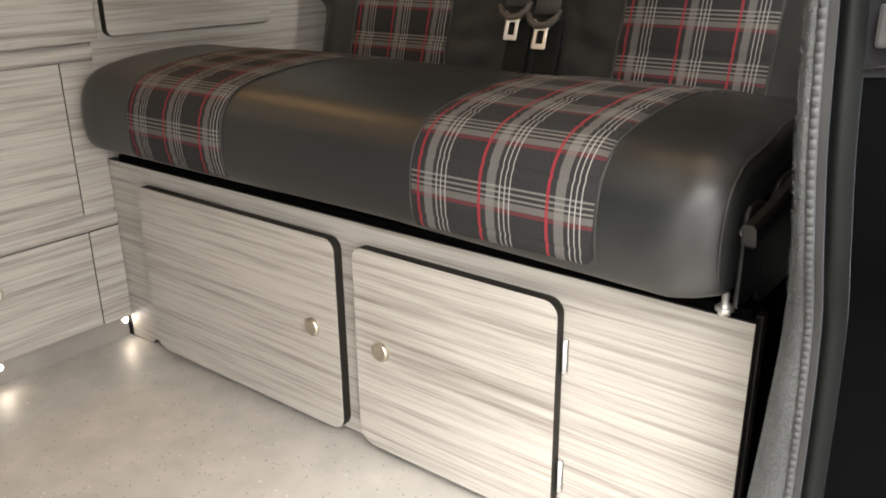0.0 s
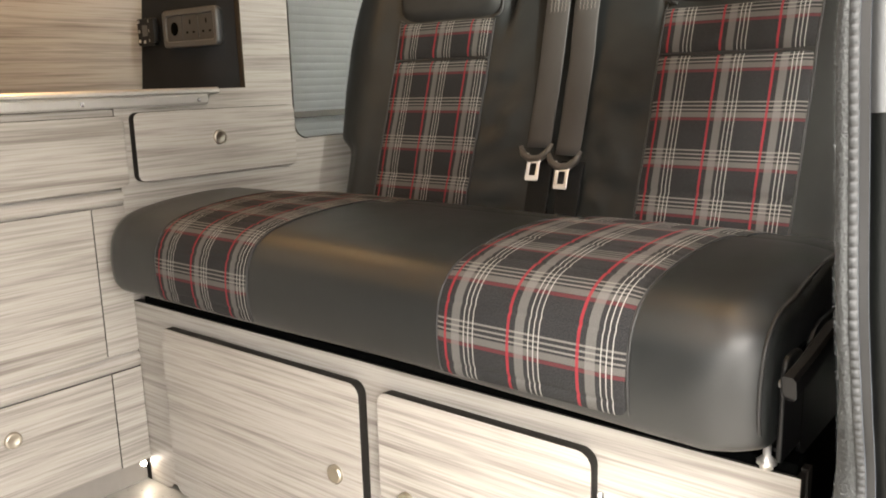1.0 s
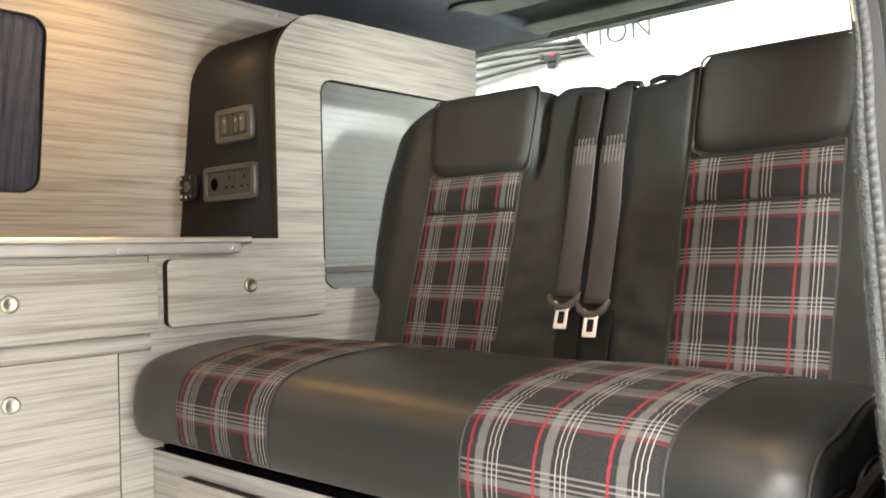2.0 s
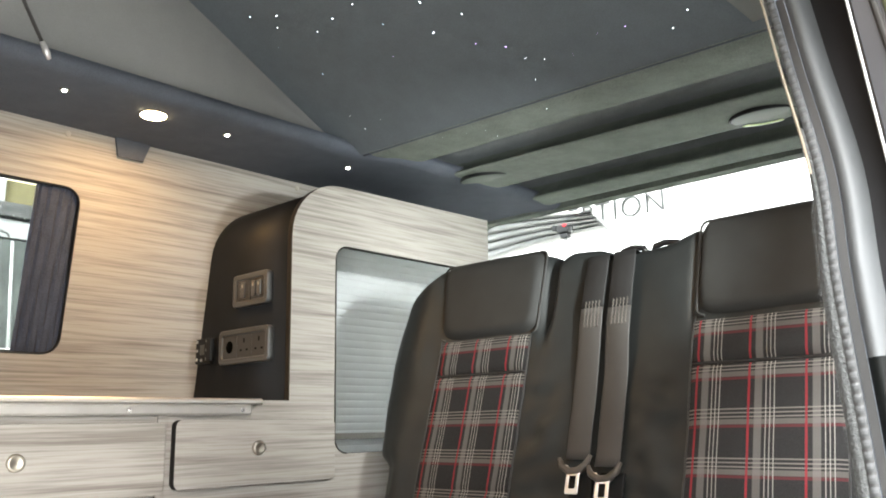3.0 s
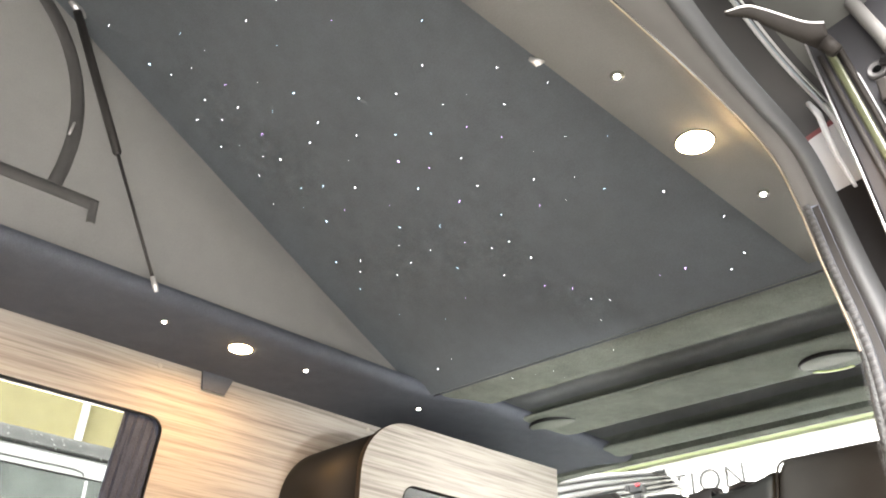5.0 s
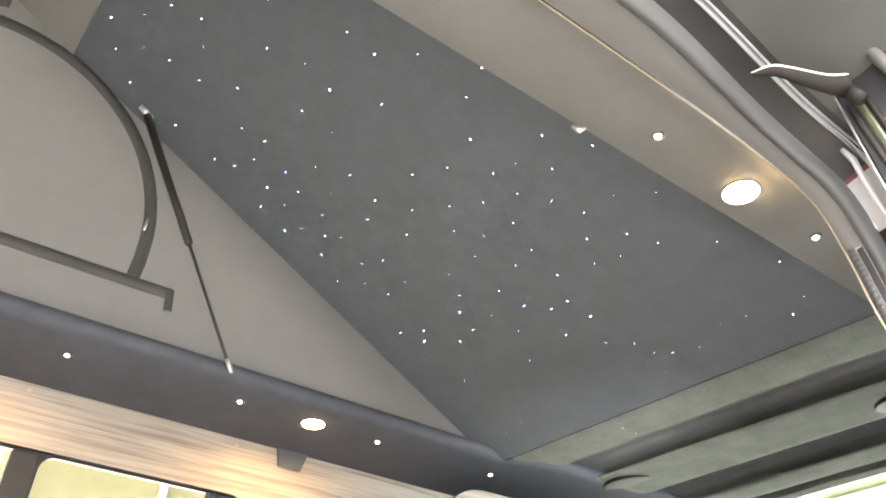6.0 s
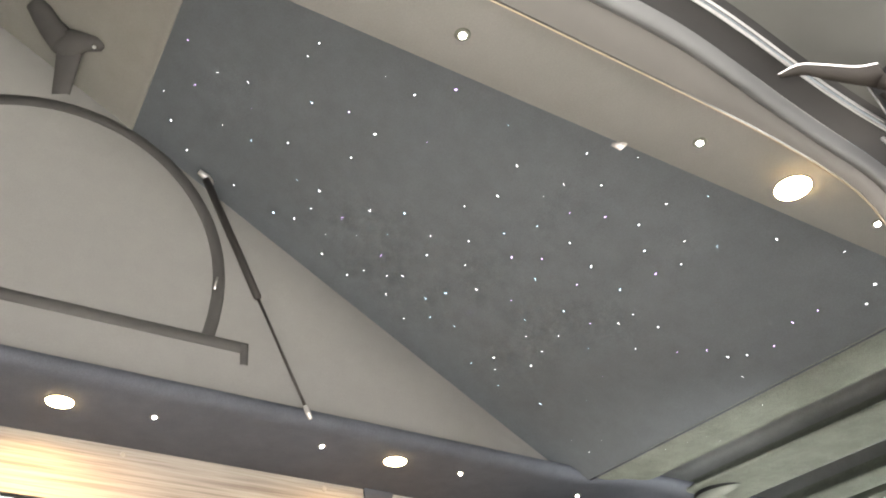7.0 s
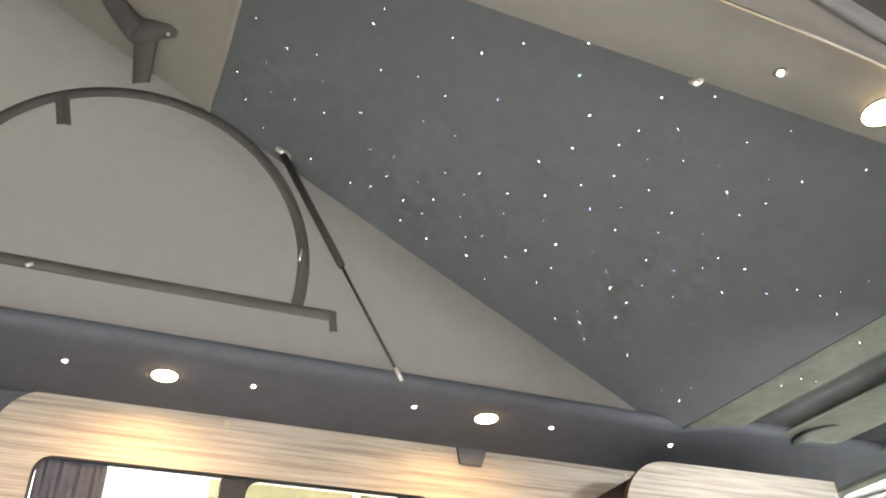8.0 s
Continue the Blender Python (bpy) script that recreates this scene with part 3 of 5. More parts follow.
# ---------------------------------------------------------------- ceiling lining
def left_strip():
    prof = ((-0.30, CEIL + 0.006), (-0.24, CEIL), (-0.060, CEIL), (-0.035, CEIL), (-0.018, CEIL + 0.002), (-0.007, CEIL + 0.008), (-0.003, CEIL + 0.017), (-0.008, CEIL + 0.030), (-0.06, CEIL + 0.05))
    rows = []
    for y in np.linspace(-1.95, 1.16, 120):
        k = max(0.0, min(1.0, (y - 0.45) / 0.10))
        k = k * k * (3 - 2 * k)
        rows.append([Vector((x + (0.065 * k if x > -0.05 else 0.0), y, z - (0.009 * k if x > -0.05 else 0.0))) for x, z in prof])
    return sheet(rows)


v, f = left_strip()
structure("ceiling_left", mesh_from("ceiling_left", v, f, M_LINING, True), "charcoal lined ceiling strip above the kitchen", "ceiling")


def rear_ceiling():
    """Carpeted roof behind the hinge, with two rounded grooves between the roof bows."""
    c = CEIL
    prof = smooth_line([(0.474, c + 0.035, 0), (0.476, c + 0.020, 0), (0.482, c + 0.009, 0), (0.498, c + 0.001, 0), (0.53, c - 0.002, 0), (0.58, c - 0.002, 0), (0.615, c + 0.002, 0), (0.640, c + 0.014, 0), (0.67, c + 0.045, 0), (0.71, c + 0.074, 0), (0.79, c + 0.088, 0), (0.812, c + 0.072, 0), (0.79, c + 0.036, 0),
                        (0.75, c + 0.009, 0), (0.737, c + 0.001, 0), (0.743, c - 0.004, 0), (0.77, c - 0.005, 0), (0.88, c - 0.004, 0), (0.915, c + 0.002, 0), (0.940, c + 0.014, 0), (0.968, c + 0.045, 0), (1.01, c + 0.074, 0), (1.08, c + 0.088, 0), (1.10, c + 0.072, 0), (1.09, c + 0.036, 0),
                        (1.056, c + 0.009, 0), (1.045, c + 0.001, 0), (1.051, c - 0.004, 0), (1.075, c - 0.005, 0), (1.12, c - 0.006, 0), (1.15, c + 0.004, 0), (1.17, c + 0.02, 0)], 4)
    rows = []
    for q in prof:
        row = []
        for x in np.linspace(-0.150, 1.12, 44):
            c = (x - 0.42) / 0.74
            sag = 0.012 * c ** 4 + 0.05 * max(0, abs(c) - 0.75) ** 1.5
            deep = max(0.0, q[1] - CEIL)
            row.append(Vector((x, q[0] + c * float(np.interp(q[0], (0.47, 0.62, 0.74, 0.95, 1.05, 1.17), (0.026, 0.035, 0.040, 0.022, 0.020, 0.008))) + float(np.interp(q[0], (0.48, 0.56), (0.010, 0.0))), CEIL + deep + min(0.0, q[1] - CEIL) - sag + 0.050 * max(0.0, min(1.0, (0.03 - x) / 0.12)) ** 2)))
        rows.append(row)
    return sheet(rows)


v, f = rear_ceiling()
rear_mesh = mesh_from("ceiling_rear", v, f, M_REAR, True)
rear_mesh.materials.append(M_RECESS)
# front lip and groove insides get a bluer second colour than the carpet
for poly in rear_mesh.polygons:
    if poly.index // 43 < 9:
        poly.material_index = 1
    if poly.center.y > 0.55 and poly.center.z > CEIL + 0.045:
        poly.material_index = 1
structure("ceiling_rear", rear_mesh, "grey carpeted rear ceiling with rounded roof bows", "ceiling")

# unseen outer roof over the rear lining, added to keep sky light out
skin_roof = thing("rear_roof_skin", "outer metal roof over the rear lining", "roof", kind="structure")
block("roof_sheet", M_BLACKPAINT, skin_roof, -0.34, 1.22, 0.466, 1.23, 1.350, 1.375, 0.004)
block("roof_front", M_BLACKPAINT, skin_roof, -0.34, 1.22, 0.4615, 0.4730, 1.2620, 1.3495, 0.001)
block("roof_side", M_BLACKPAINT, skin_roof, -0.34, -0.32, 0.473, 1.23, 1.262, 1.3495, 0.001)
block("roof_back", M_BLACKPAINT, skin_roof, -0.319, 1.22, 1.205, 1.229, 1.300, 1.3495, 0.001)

# raised roof: plane that climbs from its rear hinge towards the cab
SLOPE = 0.545


def roof_z(y):
    return CEIL + SLOPE * (0.472 - y)


ROOF_UP = Vector((0, -1, SLOPE)).normalized()
ROOF = basis((0, 0.472, CEIL), (1, 0, 0), ROOF_UP)      # face turned down into the room
RK = math.sqrt(1 + SLOPE ** 2)
n_roof = Vector((1, 0, 0)).cross(ROOF_UP)
if n_roof.z > 0:
    ROOF = basis((0, 0.472, CEIL), (-1, 0, 0), ROOF_UP)


def on_roof(x, y, drop=0.0):
    n = Vector((0, -SLOPE, -1)).normalized()
    return Vector((x, y, roof_z(y))) + n * drop


def roof_part(name, y0, y1, x0, x1, mat, drop=0.0, thick=0.02, bevel=0.004, label="", parent=None):
    a, b = on_roof(x0, y0, drop), on_roof(x1, y1, drop)
    mid, ln = (a + b) / 2, abs(y1 - y0) * RK
    bm = box_bm(-(x1 - x0) / 2, (x1 - x0) / 2, -ln / 2, ln / 2, -thick, 0, bevel)
    rot = Matrix((Vector((1, 0, 0)), Vector((0, 1, -SLOPE)).normalized(), Vector((0, SLOPE, 1)).normalized())).transposed().to_4x4()
    bmesh.ops.transform(bm, matrix=Matrix.Translation(mid + Vector((0, SLOPE, 1)).normalized() * thick) @ rot, verts=bm.verts)
    return part(name, bm, mat, parent, label)


roof = tagged(new("raised_roof"), "raised pop-up roof with a dark star-lit ceiling panel", "pop-up roof", kind="structure")
star_panel = roof_part("star_panel", -0.687, 0.470, -0.16, 1.10, M_STAR, label="dark suede panel with tiny fibre lights", parent=roof)
for vert in star_panel.data.vertices:
    if vert.co.y > 0.4:
        vert.co += Vector((0, 1, -SLOPE)) * 0.022 * vert.co.x
roof_part("front_panel", -1.60, -0.690, -0.16, 1.10, M_ROOFGREY, label="plain grey roof lining", parent=roof)
roof_part("joint_strip", -0.694, -0.682, -0.16, 1.10, M_ROOFGREY, 0.004, 0.006, 0.002, parent=roof)
# added bar that draws the shadow gap behind the panel as a darker line
bar("edge_piping", [on_roof(x, 0.471 + 0.022 * x, 0.001) for x in np.linspace(0.0, 0.94, 24)], 0.0016, M_LINING, roof, 6, "thin darker line standing for the shadow gap at the panel end")
nose = box_bm(-0.2, 1.15, -1.66, -1.60, 1.2, 2.45)
part("nose_panel", nose, M_ROOFGREY, roof)

# fibre-optic stars, scattered over the panel
star_rng = random.Random(11)
star_bm = bmesh.new()
bmesh.ops.create_icosphere(star_bm, subdivisions=1, radius=0.00076)
star_mesh = bpy.data.meshes.new("star")
star_bm.to_mesh(star_mesh)
star_bm.free()
star_kinds = []
for mat in (M_STARW, M_STARW, M_STARW, M_STARV, M_STARB):
    me = star_mesh.copy()
    me.materials.append(mat)
    star_kinds.append(me)


def star(x, y, k):
    ob = own("star", star_rng.choice(star_kinds), roof)
    ob.matrix_basis = Matrix.Translation(on_roof(x, y, 0.0003)) @ Matrix.Diagonal((k, k, k, 1))


# by millimetres on the panel: the bright ones, the middling ones ahead and near the hinge, the faint ones
BRIGHT = ((39, -364), (162, -252), (147, -210), (284, -169), (398, -98), (470, -69), (31, -178), (409, -17), (374, 22), (128, -34), (180, -14), (245, 20), (633, 37), (474, 13), (587, 78), (425, 134), (350, 156), (117, 141), (93, 160), (454, 338), (502, 364), (824, 417), (123, -654), (481, -448), (358, -410), (399, -348), (527, -277), (66, -620), (153, -530), (397, -292), (462, -215), (593, -230), (667, -150))
MIDDLING_AHEAD = ((182, -315), (90, -257), (33, -241), (148, -150), (108, -119), (232, -89), (279, -25), (181, 43), (118, 43), (544, 35), (722, 44), (195, -606), (281, -649), (23, -568), (294, -524), (233, -409), (440, -455), (557, -423), (311, -302), (517, -330), (139, -96), (606, -132), (551, -80), (664, -14), (262, -577), (172, -469), (28, -456), (283, -107), (336, -52))
MIDDLING_NEAR = ((368, 79), (420, 59), (621, 123), (586, 162), (480, 126), (688, 228), (562, 204), (265, 122), (370, 203), (414, 234), (456, 237), (232, 150), (471, 281), (58, 120), (171, 199), (394, 290), (521, 395), (95, 273), (125, 407), (69, 415), (553, 410), (719, 406), (788, 437), (833, 349), (492, 72), (482, 188))
FAINT = ((122, -309), (66, -326), (89, -213), (209, -168), (75, -159), (60, -96), (33, -38), (92, -2), (284, 79), (535, -14), (585, -6), (688, 126), (751, 158), (655, 190), (613, 217), (772, 274), (289, 186), (225, 191), (313, 239), (56, 191), (277, 299), (194, 321), (64, 375), (508, 440), (606, 421), (669, 401), (127, -579), (161, -361), (329, -242), (230, -220), (245, -496))
for spots, sizes in ((BRIGHT, (0.76, 0.84)), (MIDDLING_AHEAD, (0.66, 0.74)), (MIDDLING_NEAR, (0.64, 0.72)), (FAINT, (0.50, 0.58))):
    for x, y in spots:
        star(x / 1000, y / 1000, star_rng.choice(sizes))
for x, y in ((21.2, 50.7), (26.5, 52.2), (30.4, 53.9), (30.3, 58.1), (46.6, 53.2)):
    ob = own("star", star_kinds[0], roof)
    ob.matrix_basis = Matrix.Translation((x / 100, y / 100, CEIL - 0.003)) @ Matrix.Diagonal((0.5, 0.5, 0.5, 1))


# ---------------------------------------------------------------- canvas sides with the zipped window
def canvas_wall(name, x, label):
    rows = []
    rng = random.Random(5)
    for y in np.linspace(-1.62, 0.50, 80):
        top = roof_z(y) + 0.004
        row = []
        for k in range(17):
            f = k / 16
            z = CEIL + 0.012 + (max(top, CEIL + 0.02) - CEIL - 0.012) * f
            w = 0.004 * math.sin(7 * y + 4 * f) + 0.003 * noise.noise(Vector((3 * y, 5 * f, 2.0)))
            row.append(Vector((x + w * math.sin(math.pi * f), y, z)))
        rows.append(row)
    v, f = sheet(rows)
    return own(name, mesh_from(name, v, f, M_CANVAS, True), canvas, label)


canvas = tagged(new("roof_canvas"), "grey canvas sides of the raised roof with a zipped arched window", "canvas", kind="structure")
CX = -0.040
canvas_wall("canvas_side", CX, "grey canvas side with arched window")
canvas_wall("canvas_side", 0.97, "grey canvas side")


def tape(name, line, width, parent, x=CX + 0.005, mat=M_CANVASTRIM):
    """A flat ribbon sewn on the canvas along a line of (y, z)."""
    rows = []
    pts = [Vector((0, *p)) for p in line]
    for i, p in enumerate(pts):
        t = (pts[min(i + 1, len(pts) - 1)] - pts[max(i - 1, 0)]).normalized()
        s = Vector((0, -t.z, t.y))
        rows.append([Vector((x - 0.004, 0, 0)) + p - s * width / 2, Vector((x, 0, 0)) + p - s * width * 0.45, Vector((x + 0.001, 0, 0)) + p,
                     Vector((x, 0, 0)) + p + s * width * 0.45, Vector((x - 0.004, 0, 0)) + p + s * width / 2])
    v, f = sheet(rows)
    return own(name, mesh_from(name, v, f, mat, True), parent)


arch = []
for i in range(61):
    a = math.pi * i / 60
    arch.append((-0.790 + 0.352 * math.cos(a), 1.50 + 0.380 * math.sin(a)))
arch = [(-0.445, 1.41), (-0.440, 1.45)] + arch + [(-1.140, 1.45), (-1.135, 1.41)]
tape("window_tape", arch, 0.026, canvas)
tape("zip_tape", [(-1.30, 1.392), (-0.80, 1.394), (-0.362, 1.399)], 0.024, canvas, CX + 0.007)
tape("zip_end", [(-0.370, 1.405), (-0.366, 1.360)], 0.016, canvas, CX + 0.008)
tape("window_tab", [(-0.985, 1.815), (-0.965, 1.735)], 0.028, canvas, CX + 0.007)
bar("zip_pull", [(CX + 0.012, -0.447, 1.545), (CX + 0.014, -0.449, 1.53), (CX + 0.012, -0.450, 1.515)], 0.003, M_CHROME, canvas)
bar("zip_pull", [(CX + 0.012, -0.945, 1.388), (CX + 0.014, -0.955, 1.380)], 0.004, M_CHROME, canvas)

# gas struts that hold the roof up
def gas_strut(x, group):
    st = thing("gas_strut", "thin black gas strut between ceiling edge and raised roof", "gas strut", group)
    lo, hi = Vector((x, -0.235, 1.268)), Vector((x, -0.512, 1.772))
    mid = lo.lerp(hi, 0.47)
    bar("rod", [lo, mid], 0.0032, M_STRUT, st)
    bar("cylinder", [mid - (hi - lo) * 0.008, mid, hi], [0.006, 0.0085, 0.0085], M_STRUT, st, 10)
    bar("end_joint", [lo + Vector((0, 0.006, -0.012)), lo, lo + (hi - lo) * 0.03], [0.004, 0.006, 0.005], M_CHROME, st)
    br = on_roof(x, -0.512, 0.004)
    v, f = tube([br + Vector((-0.012, 0.02, -0.004)), br + Vector((0, 0.004, -0.006)), br + Vector((0.006, -0.018, 0.0))], [0.006, 0.009, 0.006], 8)
    own("bracket", mesh_from("bracket", v, f, M_CHROME, True), st, "bright metal bracket")
    return st


gas_strut(0.0, "roof struts")

# roof catch with hanging strap
catch = thing("roof_catch", "dark roof catch with a hanging strap on the grey roof lining", "catch")
bar("catch_arm", [(0.094, -0.940, 2.014), (0.086, -0.918, 2.000), (0.078, -0.896, 1.976), (0.073, -0.865, 1.952)], [0.020, 0.026, 0.026, 0.030], M_CANVASTRIM, catch, 10)
bar("catch_body", [(0.056, -0.880, 1.944), (0.064, -0.868, 1.946), (0.078, -0.850, 1.953), (0.096, -0.823, 1.952), (0.110, -0.797, 1.948), (0.116, -0.786, 1.946)], [0.012, 0.024, 0.030, 0.020, 0.017, 0.010], M_CANVASTRIM, catch, 10)
own("catch_rivet", lathe_mesh("catch_rivet", [(0.004, -0.002), (0.0035, 0.002), (0.0001, 0.0028)], M_CHROME, look((0.112, -0.806, 1.928), (0.3, -0.8, 1.7)) @ pose(0, 0, 0, 180, 0, 0), 10), catch)
strap_top, strap_low = Vector((0.072, -0.848, 1.945)), Vector((0.014, -0.838, 1.862))
wide = Vector((0.35, 0.93, 0.12)).normalized()
rows = [[p - wide * w, p - wide * w * 0.9 + Vector((0.003, -0.003, -0.003)), p + wide * w * 0.9 + Vector((0.003, -0.003, -0.003)), p + wide * w] for p, w in ((strap_top.lerp(strap_low, k), 0.026 - 0.011 * k ** 0.7) for k in (0.0, 0.2, 0.4, 0.6, 0.8, 0.97, 1.0))]
v, f = sheet(rows)
strap = own("strap", mesh_from("strap", v, f, M_CANVASTRIM, True), catch)
sol = strap.modifiers.new("thick", "SOLIDIFY")
sol.thickness = 0.003

# small clear clip at the near edge of the roof opening
clip = thing("roof_clip", "small clear plastic clip at the ceiling edge", "clip")
bar("clip_body", [(0.905, -0.188, CEIL + 0.002), (0.900, -0.194, CEIL - 0.002), (0.894, -0.200, CEIL + 0.004)], [0.003, 0.006, 0.003], M_CHROME, clip)


# ---------------------------------------------------------------- lamps in the ceiling
def downlight(x, y, power):
    d = thing("ceiling_light", "round warm white recessed ceiling downlight, switched on", "ceiling light", "downlights")
    at = Matrix.Translation((x, y, CEIL))
    own("rim", lathe_mesh("rim", [(0.0268, 0.001), (0.0264, -0.0008), (0.025, -0.0012), (0.0235, -0.001)], M_VENT, at), d)
    own("diffuser", lathe_mesh("diffuser", [(0.0240, -0.001), (0.0234, -0.0022), (0.021, -0.0030), (0.014, -0.0034), (0.0001, -0.0036)], M_DOWN, at), d)
    la = bpy.data.lights.new("downlight_lamp", "AREA")
    la.shape, la.size, la.energy, la.color = "DISK", 0.040, power, WARM
    ob = new("downlight_lamp", la)
    ob.matrix_world = pose(x, y, CEIL - 0.006)
    return d


def spot(x, y, power=0.12):
    d = thing("spot_light", "tiny white ceiling spot in a bright ring, switched on", "spot light", "ceiling spots")
    at = Matrix.Translation((x, y, CEIL))
    own("rim", lathe_mesh("rim", [(0.0095, 0.001), (0.0090, -0.0015), (0.006, -0.0022), (0.0034, -0.001)], M_VENT, at, 16), d)
    own("lens", lathe_mesh("lens", [(0.0036, -0.001), (0.0028, -0.003), (0.0001, -0.0036)], M_SPOT, at, 12), d)
    return d


for x, y in ((-0.120, -0.675), (-0.098, 0.010)):
    downlight(x, y, 0.2)
for y in (-0.690, 0.066):
    downlight(0.947, y, 0.115)
for x, y in ((-0.119, -0.855), (-0.108, -0.505), (-0.093, -0.164), (-0.094, 0.173), (-0.092, 0.502)):
    spot(x, y)
for y in (-0.455, -0.108, 0.237):
    spot(0.951, y)

# tab of lining over the wall top
tab = thing("lining_tab", "dark tab of ceiling lining over the wall board", "trim", kind="structure")
own("tab", plate_mesh("tab", [(0.030, 0), (0.018, 0.045), (0.100, 0.045), (0.086, 0.0)], [], 0.006, [M_LINING],
                      basis((wall_x(1.215) + 0.012, 0, 1.215), (0, 1, 0), WALL_UP)), tab)


for y in (-0.52, -0.074, 0.502):
    cap = thing("screw_cap", "small pale screw cap on the wall board", "screw cap", "screw caps")
    own("cap", lathe_mesh("cap", [(0.0062, 0.0), (0.0058, 0.0016), (0.003, 0.0024), (0.0001, 0.0025)], M_CAP, Matrix.Translation((wall_x(1.240) + 0.0004, y, 1.240)) @ pose(0, 0, 0, 0, 99, 0), 12), cap)

# round vents in the rear ceiling
def vent(x, y, z):
    d = thing("ceiling_vent", "round grey roof vent speaker set in carpet", "vent", "roof vents")
    m = pose(x, y, z, 8, 0, 0)
    own("ring", lathe_mesh("ring", [(0.069, 0.020), (0.069, 0.001), (0.0675, -0.0005), (0.065, 0.0)], M_PANEL, m, 32), d)
    own("dish", lathe_mesh("dish", [(0.0655, -0.0002), (0.062, -0.0014), (0.03, -0.0022), (0.0001, -0.0026)], M_VENTDISH, m, 32), d, "smooth grey cover")
    return d


vent(0.083, 0.810, CEIL - 0.004)
near_vent = vent(0.756, 0.880, CEIL - 0.004)
# greenery reflected on the vent's near side, added as a coloured plate
lens = [(0.0640 * math.cos(radians(a)), 0.0640 * math.sin(radians(a))) for a in range(205, 286, 8)] + [(0.050 * math.cos(radians(a)), 0.054 * math.sin(radians(a))) for a in range(285, 204, -8)]
own("green_strip", plate_mesh("green_strip", lens, [], 0.002, [M_LEAFGLINT], Matrix.Translation((0.756, 0.880, CEIL - 0.0085)) @ pose(0, 0, 0, 188, 0, 0)), near_vent, "pale green strip standing for leaves reflected on the vent")


# ---------------------------------------------------------------- kitchen unit
def knob_on(parent, at, out, r=0.0135):
    n = Vector(out).normalized()
    m = Matrix.Translation(at) @ n.to_track_quat("Z", "Y").to_matrix().to_4x4()
    return own("knob", lathe_mesh("knob", [(r, -0.001), (r, 0.003), (r * 0.96, 0.0055), (r * 0.82, 0.0068), (r * 0.6, 0.0055), (0.0001, 0.0048)], M_NICKEL, m), parent, "round satin nickel push knob")


def front(name, parent, y0, y1, z0, z1, r, proud=0.014, knob=None, back=0.0):
    """A drawer or door front on the kitchen's face."""
    ob = own(name, plate_mesh(name, rounded(y0, y1, z0, z1, r), [], proud - back, [M_WOOD, M_EDGE], Matrix.Translation((proud, 0, 0)) @ FRONT_X, 0.0008), parent)
    if knob:
        knob_on(ob, (proud, *knob), (1, 0, 0))
    return ob


kit = thing("kitchen_unit", "grey wood laminate kitchen unit with drawers and cupboards", "kitchen unit")
# board beside the bench with the window cut-out and rounded shoulder
R = 0.128
shoulder = [(0.276 + R - R * math.sin(radians(a)), 1.163 - R + R * math.cos(radians(a))) for a in range(0, 91, 9)]
board = [(0.0, 0.0), (0.905, 0.0), (0.905, 1.172)] + shoulder + [(0.276, 0.70), (0.0, 0.70)]
own("side_board", plate_mesh("side_board", board, [rounded(0.392, 0.83, 0.594, 1.030, 0.032)[::-1]], 0.016, [M_WOOD, M_EDGE], FRONT_X, 0.0008), kit)
bar("cut_out_edging", [(0.0005, y, z) for y, z in rounded(0.392, 0.83, 0.594, 1.030, 0.032) + [(0.392 + 0.032, 0.594)]], 0.0016, M_EDGE, kit, 5)
own("front_frame", plate_mesh("front_frame", [(-1.25, 0.045), (-0.001, 0.045), (-0.001, 0.671), (-1.25, 0.671)], [], 0.016, [M_WOOD, M_EDGE], FRONT_X), kit)
front("drawer", kit, 0.026, 0.380, 0.546, 0.664, 0.012, 0.016, (0.195, 0.612))
front("drawer", kit, -0.50, 0.008, 0.541, 0.660, 0.012, 0.016, (-0.234, 0.603))
front("drawer", kit, -1.05, -0.512, 0.541, 0.660, 0.012, 0.016, (-0.78, 0.603))
front("cupboard_door", kit, -0.60, -0.0612, 0.254, 0.510, 0.001, 0.006, (-0.231, 0.451))
front("filler", kit, -0.0598, -0.001, 0.254, 0.510, 0.001, 0.006)
front("cupboard_door", kit, -1.20, -0.602, 0.254, 0.510, 0.001, 0.006, (-0.95, 0.451))
front("lower_drawer", kit, -0.60, -0.0582, 0.046, 0.222, 0.001, 0.006, (-0.232, 0.166))
front("filler", kit, -0.0568, -0.001, 0.046, 0.222, 0.001, 0.006)
front("lower_drawer", kit, -1.20, -0.602, 0.046, 0.222, 0.001, 0.006, (-0.90, 0.166))


def finger_rail(z0, z1):
    """Rounded pull rail between two rows of fronts."""
    prof = [(0.0, z0), (0.006, z0 + 0.002), (0.010, (z0 + z1) / 2 - 0.002), (0.008, z1 - 0.005), (0.002, z1 - 0.001), (0.0, z1)]
    rows = [[Vector((x, y, z)) for x, z in prof] for y in (-1.25, -0.60, -0.002)]
    v, f = sheet(rows)
    return own("pull_rail", mesh_from("pull_rail", v, f, M_WOOD, True), kit)


finger_rail(0.512, 0.537)
finger_rail(0.224, 0.250)
block("plinth", M_SKIRT, kit, -0.40, -0.010, -1.25, -0.002, 0.0, 0.044, 0.001)
block("unit_body", M_WOOD, kit, wall_x(0.3) + 0.01, -0.017, -1.25, 0.375, 0.045, 0.674, 0.001)
block("unit_body", M_WOOD, kit, wall_x(0.3) + 0.01, -0.017, 0.377, 0.86, 0.045, 0.565, 0.001)
block("unit_end", M_WOOD, kit, wall_x(0.3) + 0.01, 0.0, -1.27, -1.252, 0.0, 0.671, 0.001)

